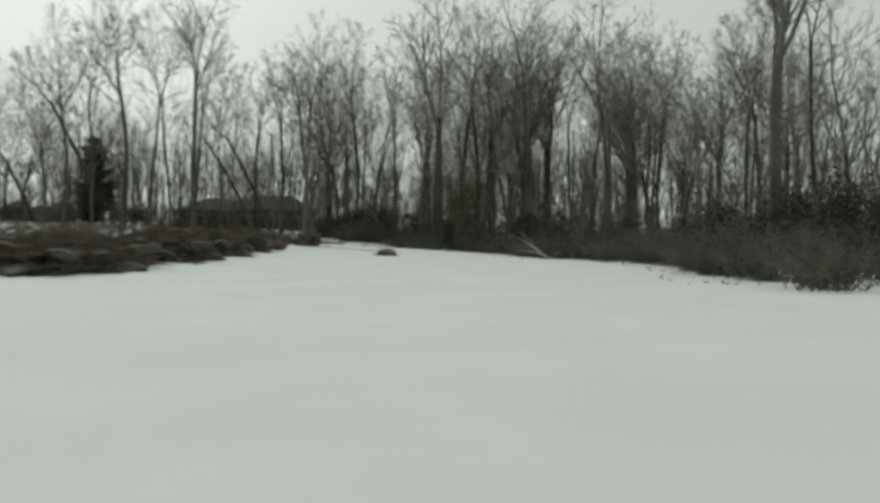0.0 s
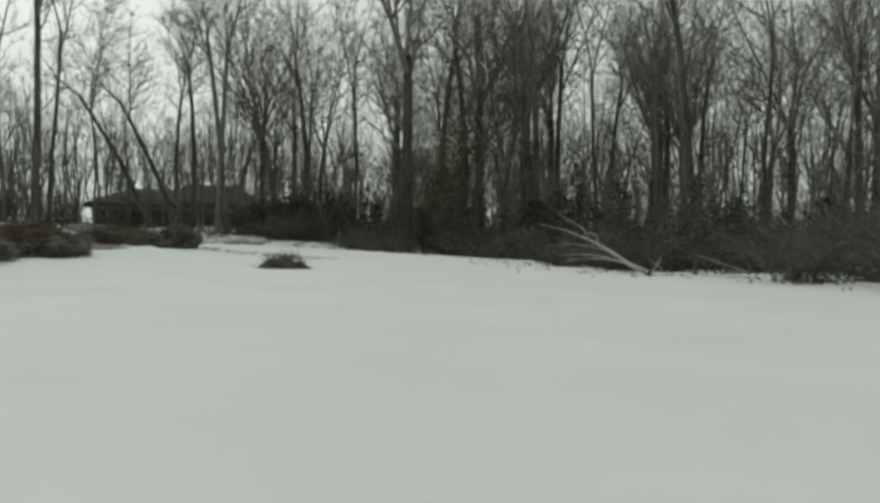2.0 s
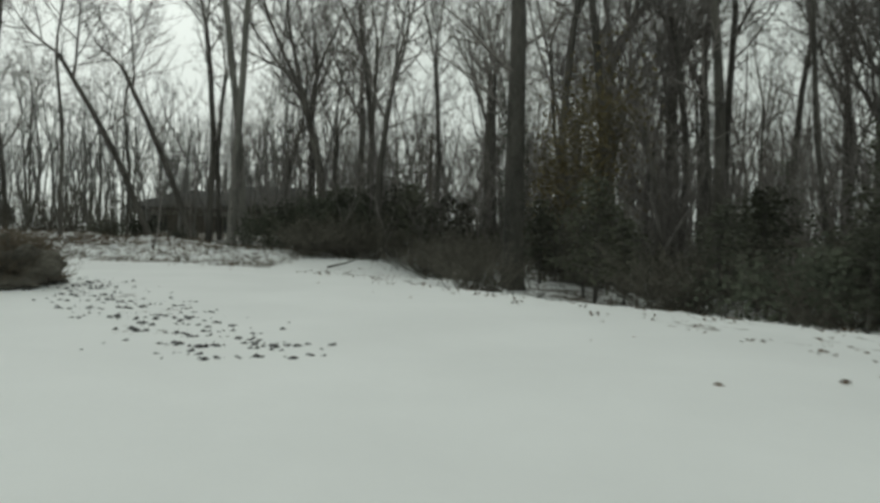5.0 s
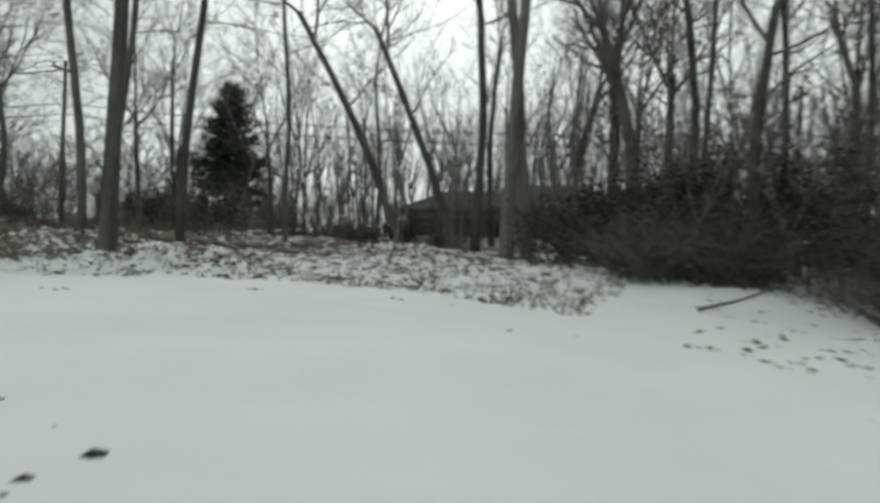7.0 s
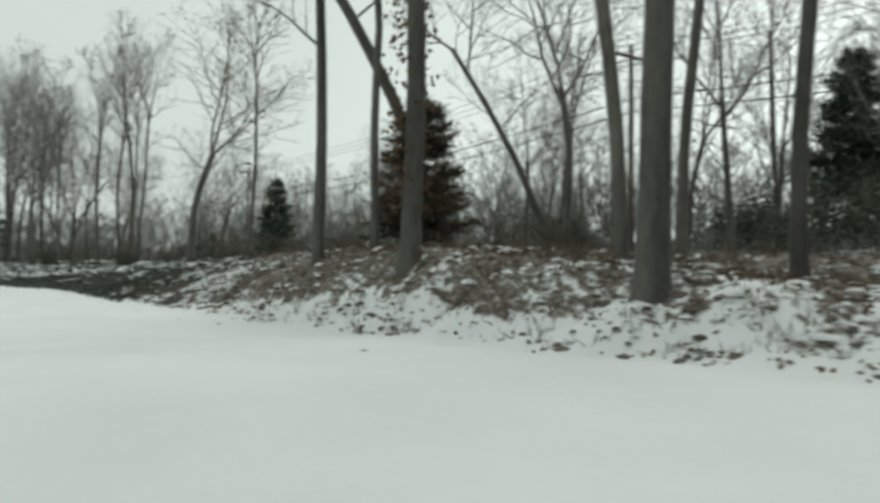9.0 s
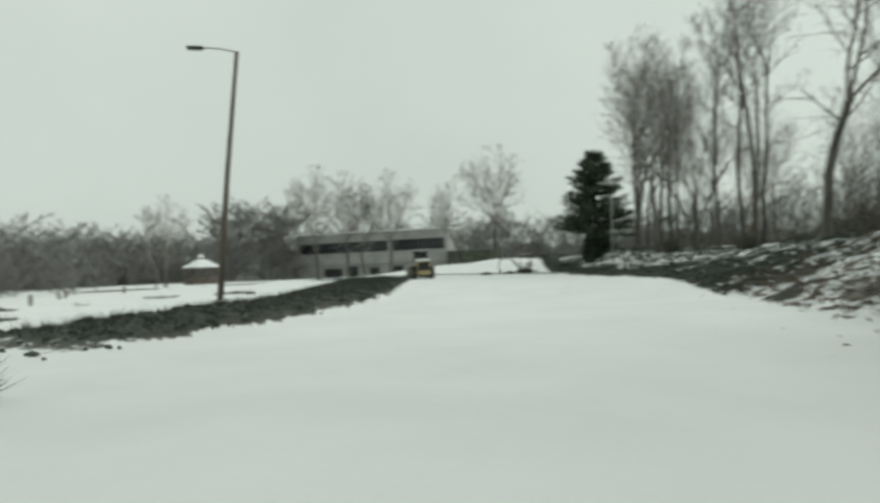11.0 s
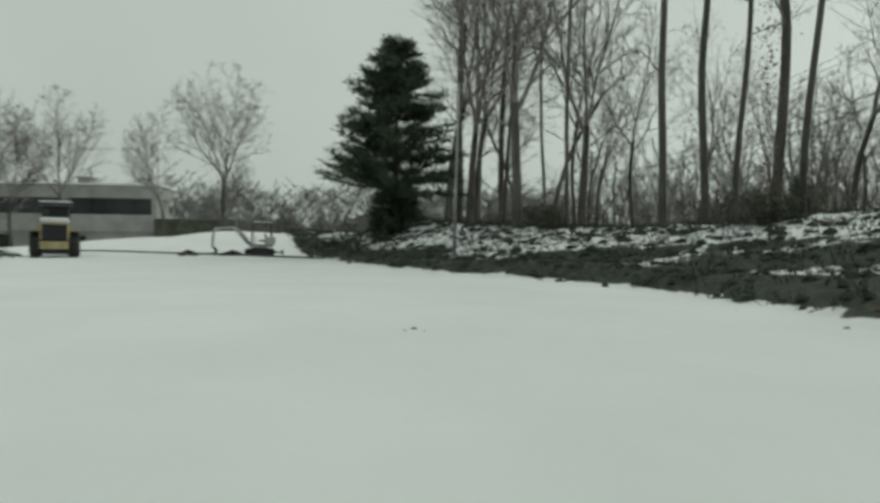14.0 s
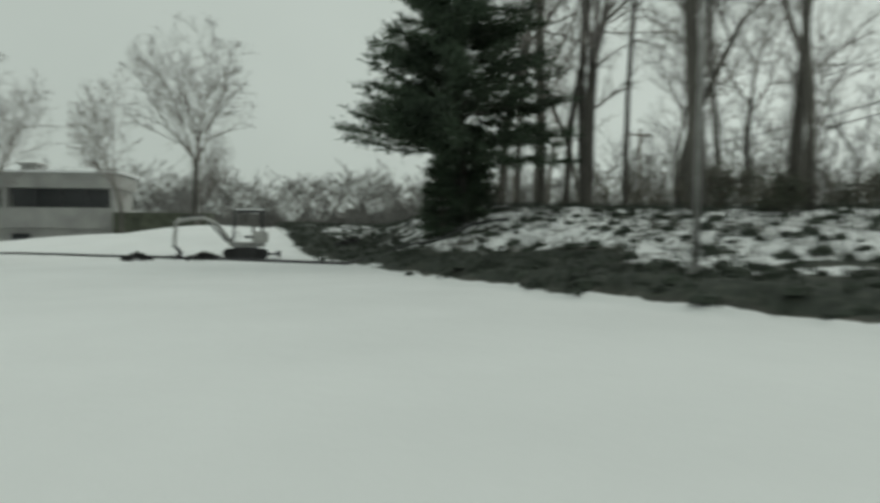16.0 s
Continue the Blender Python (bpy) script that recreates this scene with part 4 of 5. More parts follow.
# ---- house in the trees ----
house = thing("house", -33.5, 128, "low dark-roofed house among the trees", "house", z=height(-33.5, 128) - 0.4, turn=20)
bm = bmesh.new()
box(bm, -14, 14, -5, 5, -2.0, 4.2)
part("wall", bm, BRICK, house, "dark brick wall")
bm = bmesh.new()
rv = [bm.verts.new(p) for p in ((-16, -7, 4.1), (16, -7, 4.1), (16, 7, 4.1), (-16, 7, 4.1), (-8, 0, 7.3), (9, 0, 7.3), (-16, -7, 3.8), (16, -7, 3.8), (16, 7, 3.8), (-16, 7, 3.8))]
for f in ((0, 1, 5, 4), (1, 2, 5), (2, 3, 4, 5), (3, 0, 4), (1, 0, 6, 7), (2, 1, 7, 8), (3, 2, 8, 9), (0, 3, 9, 6), (6, 9, 8, 7)):
    bm.faces.new([rv[i] for i in f])
part("roof", bm, ROOF_DARK, house, "dark hipped shingle roof")
bm = bmesh.new()
rv = [bm.verts.new(p) for p in ((-3, -7.6, 4.6), (15.5, -7.6, 4.6), (15.5, 6.8, 4.6), (-3, 6.8, 4.6), (1.5, 0, 8.4), (11, 0, 8.4), (-3, -7.6, 4.0), (15.5, -7.6, 4.0), (15.5, 6.8, 4.0), (-3, 6.8, 4.0))]
for f in ((0, 1, 5, 4), (1, 2, 5), (2, 3, 4, 5), (3, 0, 4), (1, 0, 6, 7), (2, 1, 7, 8), (3, 2, 8, 9), (0, 3, 9, 6), (6, 9, 8, 7)):
    bm.faces.new([rv[i] for i in f])
part("roof", bm, ROOF_DARK, house, "higher dark hipped roof over the main block")
bm = bmesh.new()
box(bm, -13.8, 13.8, -5.12, -5.0, 3.0, 3.75)
part("fascia", bm, CONCRETE, house, "pale band under the eaves")
for x0 in (-12.5, -8, -3, 3, 8.5):
    bm = bmesh.new()
    box(bm, x0, x0 + 2.4, -5.06, -4.9, 0.6, 2.9)
    win = part("window", bm, GLASS_DARK, house)
    bm = bmesh.new()
    box(bm, x0 - 0.12, x0 + 2.52, -5.14, -4.95, 0.45, 0.6)
    part("sill", bm, CONCRETE, win)

# ---- wheel loader seen from behind ----
loader = thing("wheel_loader", -95.8, 3.1, "large yellow wheel loader with snow on its hood", "loader", turn=214)
loader.scale = (1.12, 0.98, 0.95)
bm = bmesh.new()
box(bm, -2.6, -0.2, -0.75, 0.75, 0.95, 2.05, 0.12)
part("engine_hood", bm, YELLOW, loader, "faded yellow engine hood")
bm = bmesh.new()
box(bm, -2.55, -0.3, -0.72, 0.72, 2.05, 2.34, 0.1)
part("snow_cap", bm, SNOW_TOP, loader, "snow lying on the hood")
bm = bmesh.new()
box(bm, -2.68, -2.6, -0.62, 0.62, 1.0, 1.95, 0.02)
grille = part("grille", bm, GLASS_DARK, loader, "black radiator grille")
for k in range(8):
    bm = bmesh.new()
    box(bm, -2.72, -2.68, -0.55, 0.55, 1.08 + 0.1 * k, 1.12 + 0.1 * k)
    part("slat", bm, DARK_METAL, grille)
bm = bmesh.new()
box(bm, -2.9, -2.45, -0.72, 0.72, 0.5, 0.95, 0.08)
part("counterweight", bm, YELLOW, loader, "dirty yellow counterweight")
bm = bmesh.new()
box(bm, -0.2, 1.4, -0.75, 0.75, 1.0, 2.0, 0.06)
for sx in (-0.1, 1.3):
    for sy in (-0.7, 0.7):
        box(bm, sx - 0.05, sx + 0.05, sy - 0.05, sy + 0.05, 2.0, 3.2)
cab = part("cab", bm, DARK_METAL, loader, "dark cab with open-framed windows")
bm = bmesh.new()
box(bm, -0.35, 1.55, -0.9, 0.9, 3.2, 3.36, 0.06)
part("roof", bm, DARK_METAL, cab)
bm = bmesh.new()
box(bm, -0.3, 1.5, -0.86, 0.86, 3.362, 3.46, 0.04)
part("snow_cap", bm, SNOW_TOP, loader, "snow lying on the cab roof")
bm = bmesh.new()
box(bm, -0.12, -0.08, -0.64, 0.64, 2.05, 3.15)
part("window", bm, GLASS_DARK, cab, "dark rear window")
bm = bmesh.new()
box(bm, 0.4, 0.95, -0.3, 0.3, 1.95, 2.7, 0.08)
part("seat", bm, DARK_METAL, cab)
for sy in (-1.0, 1.0):
    for sx in (-1.45, 1.75):
        bm = bmesh.new()
        disc_into(bm, (sx, sy, 0.75), (0, 1, 0), 0.78, 0.52, 26, 0.1)
        tyre = part("tyre", bm, RUBBER, loader)
        bm = bmesh.new()
        disc_into(bm, (sx, sy * 1.24, 0.75), (0, 1, 0), 0.38, 0.1, 20, 0.03)
        part("rim", bm, YELLOW, tyre)
    bm = bmesh.new()
    box(bm, -2.3, -0.6, sy - 0.3, sy + 0.3, 1.55, 1.68, 0.05)
    part("fender", bm, YELLOW, loader, "rear fender with a little snow")
    bm = bmesh.new()
    box(bm, -2.7, -2.62, sy * 0.8 - 0.12, sy * 0.8 + 0.12, 0.98, 1.1, 0.02)
    part("tail_light", bm, DARK_METAL, loader)
    bm = bmesh.new()
    tube_into(bm, [(1.2, sy * 0.45, 1.7), (2.6, sy * 0.45, 1.5), (3.6, sy * 0.45, 0.6)], 0.13, 8)
    part("lift_arm", bm, YELLOW, loader)
bm = bmesh.new()
box(bm, 3.4, 4.5, -1.35, 1.35, 0.12, 0.2, 0.03)
box(bm, 3.35, 3.5, -1.35, 1.35, 0.12, 1.15, 0.03)
box(bm, 3.4, 4.3, -1.35, -1.27, 0.12, 1.0, 0.03)
box(bm, 3.4, 4.3, 1.27, 1.35, 0.12, 1.0, 0.03)
part("bucket", bm, DARK_METAL, loader)
bm = bmesh.new()
tube_into(bm, [(-1.2, 0.45, 2.1), (-1.2, 0.45, 2.85)], 0.06, 8)
part("exhaust", bm, DARK_METAL, loader)

# ---- mini excavator with a canopy ----
exc = thing("mini_excavator", -100.2, 13.9, "pale mini excavator with a four-post canopy, bucket on the snow", "excavator", turn=-69)
exc.scale = (0.95, 0.95, 0.84)
for sy in (-0.62, 0.62):
    bm = bmesh.new()
    for sx in (-0.72, 0.72):
        disc_into(bm, (sx, sy, 0.27), (0, 1, 0), 0.27, 0.32, 20)
    box(bm, -0.72, 0.72, sy - 0.16, sy + 0.16, 0.01, 0.53, 0.02)
    part("track", bm, RUBBER, exc, "black rubber track crusted with snow")
bm = bmesh.new()
box(bm, -0.55, 0.55, -0.5, 0.5, 0.3, 0.6, 0.05)
part("undercarriage", bm, DARK_METAL, exc)
bm = bmesh.new()
box(bm, -0.85, 0.7, -0.68, 0.68, 0.62, 0.86, 0.06)
part("deck", bm, METAL_GREY, exc)
bm = bmesh.new()
box(bm, -0.98, -0.28, -0.68, 0.68, 0.84, 1.4, 0.1)
part("engine_cover", bm, WHITE_PAINT, exc, "pale engine cover")
bm = bmesh.new()
box(bm, -0.35, 0.05, -0.26, 0.26, 1.05, 1.18, 0.05)
box(bm, -0.4, -0.28, -0.26, 0.26, 1.15, 1.65, 0.05)
part("seat", bm, DARK_METAL, exc, "black operator seat")
canopy = None
bm = bmesh.new()
box(bm, -0.85, 0.5, -0.62, 0.62, 2.36, 2.46, 0.045)
canopy = part("canopy", bm, DARK_METAL, exc, "dark canopy roof")
bm = bmesh.new()
box(bm, -0.8, 0.45, -0.58, 0.58, 2.462, 2.53, 0.03)
part("snow_cap", bm, SNOW_TOP, canopy, "snow lying on the canopy")
for sx, lean_x in ((-0.72, 0.0), (0.42, 0.12)):
    for sy in (-0.56, 0.56):
        bm = bmesh.new()
        tube_into(bm, [(sx + lean_x, sy, 0.84), (sx, sy, 2.37)], 0.055, 8)
        part("post", bm, DARK_METAL, exc)
for sy in (-0.2, 0.2):
    bm = bmesh.new()
    tube_into(bm, [(0.32, sy, 0.86), (0.3, sy, 1.42)], 0.018, 6)
    part("lever", bm, DARK_METAL, exc)
bm = bmesh.new()
tube_into(bm, [(0.6, 0, 0.75), (0.85, 0, 1.15), (1.25, 0, 1.75), (1.75, 0, 2.05), (2.35, 0, 2.02), (2.9, 0, 1.86)], 0.12, 8, 0.085)
part("boom", bm, WHITE_PAINT, exc, "pale bent boom")
bm = bmesh.new()
tube_into(bm, [(2.75, 0, 2.06), (2.95, 0, 1.8), (3.0, 0, 1.2), (3.02, 0, 0.65)], 0.085, 8, 0.07)
part("stick", bm, WHITE_PAINT, exc)
bm = bmesh.new()
tube_into(bm, [(0.8, 0.14, 0.85), (1.55, 0.12, 1.8)], 0.04, 6)
part("cylinder", bm, DARK_METAL, exc)
bm = bmesh.new()
tube_into(bm, [(1.7, 0.0, 2.2), (2.75, 0.0, 2.1)], 0.04, 6)
part("cylinder", bm, DARK_METAL, exc)
bm = bmesh.new()
bv = [bm.verts.new((x, y, z)) for y in (-0.26, 0.26) for x, z in ((3.12, 0.68), (2.86, 0.6), (2.68, 0.32), (2.76, 0.05), (3.1, 0.02), (3.2, 0.2), (3.0, 0.14), (2.85, 0.34), (2.98, 0.52))]
for k in range(9):
    bm.faces.new((bv[k], bv[(k + 1) % 9], bv[9 + (k + 1) % 9], bv[9 + k]))
bm.faces.new(bv[:9][::-1])
bm.faces.new(bv[9:])
part("bucket", bm, DARK_METAL, exc, "dark digging bucket")
bm = bmesh.new()
box(bm, -1.5, -1.42, -0.75, 0.75, 0.08, 0.42, 0.02)
box(bm, -1.42, -0.6, -0.4, -0.3, 0.2, 0.3)
box(bm, -1.42, -0.6, 0.3, 0.4, 0.2, 0.3)
part("blade", bm, DARK_METAL, exc)

# a long dark pipe lying on the snow behind the machines
pipe = thing("pipe", -100, 10, "long dark drain pipe lying on the snow", "pipe", z=0)
bm = bmesh.new()
pa = [(-7.0 + 0.5 * k, -16.0 + 1.15 * k) for k in range(28)]
tube_into(bm, [(px, py, height(-100 + px, 10 + py) + 0.05) for px, py in pa], 0.06, 8)
part("barrel", bm, DARK_METAL, pipe)
heap_w = Wood(71)
for k in range(260):
    a, rr = heap_w.r.uniform(0, 6.28), heap_w.r.random() ** 0.6
    p = Vector((math.cos(a) * rr * 1.3, math.sin(a) * rr * 0.6, 0.28 * (1 - rr) + 0.03))
    heap_w.leaf(p, heap_w.r.uniform(0.06, 0.16))
for hx, hy in ((-98.4, 10.0), (-102.3, 18.2), (-99.0, 12.6)):
    e = thing("spoil_heap", hx, hy, "small heap of dark dug soil by the excavator", "soil heap", turn=hx * 40)
    part_of("clods", mesh_from("clods", heap_w.v, heap_w.f, RUBBER, False), e)
    e.children[0].name = "soil"

# ---- gazebo on the lawn ----
gaz = thing("gazebo", -110, -45, "small octagonal gazebo with a snow-covered roof", "gazebo", turn=10)
bm = bmesh.new()
disc_into(bm, (0, 0, 0.1), (0, 0, 1), 2.7, 0.5, 8)
part("floor", bm, WOOD_BROWN, gaz)
oct8 = [(math.cos(math.radians(22.5 + 45 * k)), math.sin(math.radians(22.5 + 45 * k))) for k in range(8)]
for k, (cx, cy) in enumerate(oct8):
    bm = bmesh.new()
    box(bm, 2.45 * cx - 0.08, 2.45 * cx + 0.08, 2.45 * cy - 0.08, 2.45 * cy + 0.08, 0.3, 2.75, 0.015)
    part("post", bm, WOOD_BROWN, gaz)
    nx_, ny_ = oct8[(k + 1) % 8]
    bm = bmesh.new()
    mid = Matrix.Translation((2.45 * (cx + nx_) / 2, 2.45 * (cy + ny_) / 2, 0)) @ Matrix.Rotation(math.atan2(ny_ - cy, nx_ - cx), 4, "Z")
    box(bm, -0.85, 0.85, -0.035, 0.035, 0.35, 1.15, 0, mid)
    part("railing", bm, WOOD_BROWN, gaz, "boarded brown railing")


def eight_roof(r0, z0, r1, z1):
    b = bmesh.new()
    lo = [b.verts.new((r0 * c, r0 * s, z0)) for c, s in oct8]
    lo2 = [b.verts.new((r0 * c, r0 * s, z0 - 0.14)) for c, s in oct8]
    hi = [b.verts.new((r1 * c, r1 * s, z1)) for c, s in oct8]
    for k in range(8):
        b.faces.new((lo[k], lo[(k + 1) % 8], hi[(k + 1) % 8], hi[k]))
        b.faces.new((lo2[k], lo2[(k + 1) % 8], lo[(k + 1) % 8], lo[k]))
    b.faces.new(hi)
    b.faces.new(lo2[::-1])
    return b


part("roof", eight_roof(3.1, 2.85, 0.55, 4.1), SNOW_TOP, gaz, "snow-covered octagonal roof")
bm = bmesh.new()
disc_into(bm, (0, 0, 4.25), (0, 0, 1), 0.42, 0.34, 8)
part("cupola", bm, WOOD_BROWN, gaz)
part("cupola_roof", eight_roof(0.62, 4.5, 0.05, 4.9), SNOW_TOP, gaz, "small snow-covered top")

# ---- lamp posts ----


def lamp_post(x, y, tall, label, lean=(0, 0), arm=(1.4, 0), r=0.09, mat=METAL_GREY, base=True):
    e = thing("lamp_post", x, y, label, "lamp post")
    b = bmesh.new()
    top = (lean[0], lean[1], tall)
    tube_into(b, [(0, 0, 0), (lean[0] * 0.45, lean[1] * 0.45, tall * 0.5), top], r, 10, r * 0.62)
    part("pole", b, mat, e)
    if base:
        b = bmesh.new()
        disc_into(b, (0, 0, 0.0), (0, 0, 1), r * 2.2, 0.4, 14, 0.03)
        part("footing", b, CONCRETE, e)
        b = bmesh.new()
        box(b, -r * 2, r * 2, -r * 2, r * 2, 0.2, 0.24, 0.01)
        part("base_plate", b, METAL_GREY, e)
    if arm:
        b = bmesh.new()
        tube_into(b, [top, (top[0] + arm[0] * 0.5, top[1] + arm[1] * 0.5, tall + 0.12), (top[0] + arm[0], top[1] + arm[1], tall + 0.15)], 0.035, 6)
        part("arm", b, METAL_GREY, e)
        b = bmesh.new()
        an = Matrix.Translation((top[0] + arm[0], top[1] + arm[1], tall + 0.12)) @ Matrix.Rotation(math.atan2(arm[1], arm[0]), 4, "Z")
        box(b, -0.1, 0.6, -0.17, 0.17, -0.07, 0.07, 0.04, an)
        part("lamp_head", b, DARK_METAL, e, "flat dark lantern")
    return e


lamp_post(-82.4, 27.9, 6.4, "slim grey lamp post on a round concrete footing in the turf", lean=(0.1, 0.12), arm=None, r=0.06)
lamp_post(-48.9, 18.0, 11.5, "tall dark lamp post at the edge of the lawn", lean=(-0.85, 0.7), r=0.15, mat=POLE_WOOD, arm=(1.0, -1.2))
lamp_post(-91.5, -22.5, 4.2, "slim far lamp post on the lawn", arm=(0.6, 0.4), r=0.06)
lamp_post(-84.0, 49.0, 9.0, "slim dark lamp post by the public road", arm=(0.3, -0.3), r=0.07)
for px, py in ((-57.4, -8.4), (-64.9, -16.0), (-66.5, -17.4), (-74, -19)):
    e = thing("bollard", px, py, "short dark wooden bollard in the snow", "bollard", group="bollards")
    b = bmesh.new()
    tube_into(b, [(0, 0, -0.1), (0, 0, 0.75)], 0.12, 10)
    part("stump", b, POLE_WOOD, e)
    b = bmesh.new()
    disc_into(b, (0, 0, 0.78), (0, 0, 1), 0.13, 0.07, 10, 0.02)
    part("snow_cap", b, SNOW_TOP, e)

# ---- power line ----
LINE = [(-187, 27), (-142, 38.5), (-97, 50.3), (-46, 63), (-1, 74.5), (44, 86)]
for i, (px, py) in enumerate(LINE):
    e = thing("utility_pole", px, py, "weathered wooden utility pole with a crossarm", "utility pole", turn=14, group="power line")
    b = bmesh.new()
    tube_into(b, [(0, 0, -0.3), (0.05, 0, 5.5), (0.12, 0, 11.0)], 0.16, 10, 0.11)
    part("pole", b, POLE_WOOD, e)
    b = bmesh.new()
    box(b, 0.0, 0.14, -1.2, 1.2, 10.3, 10.45, 0.02)
    part("crossarm", b, POLE_WOOD, e)
    for sy in (-1.05, 0.0, 1.05):
        b = bmesh.new()
        tube_into(b, [(0.07, sy, 10.45), (0.07, sy, 10.7)], 0.045, 8)
        part("insulator", b, GLASS_DARK, e)
    if i == 2:
        b = bmesh.new()
        disc_into(b, (0.3, 0.25, 8.9), (0, 0, 1), 0.25, 0.9, 14, 0.04)
        part("transformer", b, METAL_GREY, e)
for i in range(len(LINE) - 1):
    (ax, ay), (bx, by) = LINE[i], LINE[i + 1]
    za, zb = height(ax, ay), height(bx, by)
    for off, z, r in ((-1.0, 10.7, 0.014), (0.0, 10.7, 0.014), (1.0, 10.7, 0.014), (0.15, 8.2, 0.03), (0.15, 7.5, 0.03)):
        b = bmesh.new()
        pts_ = []
        for k in range(11):
            s = k / 10
            pts_.append((ax + s * (bx - ax) - off * 0.24, ay + s * (by - ay) + off * 0.97, za + s * (zb - za) + z - 4 * 0.8 * s * (1 - s)))
        tube_into(b, pts_, r, 4)
        me = bpy.data.meshes.new("wire")
        b.to_mesh(me)
        b.free()
        me.materials.append(DARK_METAL)
        tagged(new("wire", me), "thin black overhead wire strung between poles", "wire", "overhead wires")

# ---- fallen branches at the wood's edge ----
fb = thing("fallen_branch", 6.9, 9.5, "fallen grey limb lying across brush at the wood's edge", "branch", turn=0)
fb.scale = (0.8, 0.9, 0.75)
fw = Wood(81)
main = [Vector(p) for p in ((0.6, -1.6, 0.1), (0.3, -0.4, 0.45), (0.1, 0.8, 0.95), (-0.3, 2.2, 1.5), (-0.5, 4.6, 2.0), (-0.9, 7.5, 2.4))]
fw.limb(main, [0.12, 0.1, 0.085, 0.06, 0.035, 0.012], 7)
PALE_LIMB = material("snow_dusted_bark", (0.27, 0.26, 0.24), 0.9, 0.5, 1.6, 1.5, 12.0, 0.4)
b_limb = mesh_from("limb", fw.v, fw.f, PALE_LIMB)
part_of("limb", b_limb, fb, "pale barked main limb")
fw = Wood(82)
for start, tip, rad in ((main[2], (0.4, 4.4, 1.9), 0.05), (main[1], (-1.2, 2.6, 0.75), 0.05), (main[1], (-1.6, 1.4, 0.5), 0.045), (main[0], (2.4, 1.0, 0.5), 0.05), (main[3], (0.1, 7.2, 2.9), 0.03), (main[2], (-1.6, 3.4, 1.2), 0.03)):
    tip = Vector(tip)
    pth = [start.lerp(tip, s) + Vector((fw.r.gauss(0, 0.1), fw.r.gauss(0, 0.1), math.sin(s * 3.14) * 0.2)) for s in (0, 0.3, 0.6, 0.85, 1)]
    pth[0] = start.copy()
    fw.limb(pth, [rad, rad * 0.8, rad * 0.6, rad * 0.4, 0.008], 5)
    for _ in range(12):
        p, d = on_path(pth, fw.r.uniform(0.3, 1.0))
        fw.twig(p, (d + Vector((fw.r.gauss(0, 0.5), fw.r.gauss(0, 0.5), fw.r.gauss(0.2, 0.4)))).normalized(), fw.r.uniform(0.4, 1.0), 0.012)
part_of("side_branch", mesh_from("side_branch", fw.v, fw.f, PALE_LIMB), fb)
for seed, px, py, ln, turn in ((91, 11.5, 15.8, 5.0, 70), (92, 9.0, 19.0, 4.5, 110), (93, 12.5, 11.0, 5.5, 95), (94, -6.0, 46.5, 2.6, 20), (95, -1.0, 46.0, 3.0, 150), (96, 3.4, 39.5, 2.6, 60)):
    e = thing("fallen_branch", px, py, "thin fallen branch resting in the brush", "branch", turn=turn, group="fallen branches")
    fw = Wood(seed)
    pth = fw.path(Vector((0, 0, 0.05)), Vector((1, 0, 0.28)), ln, 6, 0.1, -0.02)
    fw.limb(pth, [0.06 - 0.008 * i for i in range(7)], 6)
    for _ in range(16):
        p, d = on_path(pth, fw.r.uniform(0.3, 1.0))
        fw.twig(p, (d + Vector((fw.r.gauss(0, 0.5), fw.r.gauss(0, 0.5), fw.r.gauss(0.2, 0.4)))).normalized(), fw.r.uniform(0.5, 1.3), 0.012)
    part_of("limb", mesh_from("limb", fw.v, fw.f, BARK_PALE), e)

# ---- brush and soil heaps beside the drive ----


def brush_heap(x, y, long, wide, tall, turn, seed, label, mat=BRUSH):
    """A low heap: a lumpy body of soil and sods, bristling with dry stalks and leaves."""
    e = thing("brush_heap", x, y, label, "brush heap", turn=turn, group="brush heaps")
    r = random.Random(seed)
    b = bmesh.new()
    bmesh.ops.create_icosphere(b, subdivisions=5, radius=1.0)
    for v in b.verts:
        n = v.co.normalized()
        w = Vector((n.x * long, n.y * wide, n.z * tall)) + Vector((seed * 7.0, 0, 0))
        k = 1 + 0.34 * noise.noise(n * 2.1 + Vector((seed, 0, 0))) + 0.3 * noise.noise(w * 1.1) + 0.2 * noise.noise(w * 2.7) + 0.13 * noise.noise(w * 6.5)
        v.co = Vector((n.x * long * k, n.y * wide * k, max(-0.15, n.z) * tall * 0.78 * k))
    part("mound", b, mat, e, "dark soil and matted grass")
    w = Wood(seed)
    for _ in range(int(900 * long * wide) + 150):
        a, q = r.uniform(0, 6.28), r.random() ** 0.6 * 1.1
        p = Vector((math.cos(a) * long * q, math.sin(a) * wide * q, tall * max(0.0, 1 - q * q) ** 0.5 * r.uniform(0.6, 1.0)))
        d = Vector((r.gauss(0, 0.7) + math.cos(a) * 0.4, r.gauss(0, 0.7) + math.sin(a) * 0.4, r.uniform(0.1, 0.9))).normalized()
        w.twig(p, d, r.uniform(0.15, 0.7) * min(1.0, 0.35 + tall * 0.7), 0.009)
    part_of("stalks", mesh_from("dry_grass", w.v, w.f, DEAD_GRASS if mat is BRUSH else mat, False), e, "dry bristling stalks").name = "dry_grass"
    tagged(e.children[-1], kind="stuff")
    return e


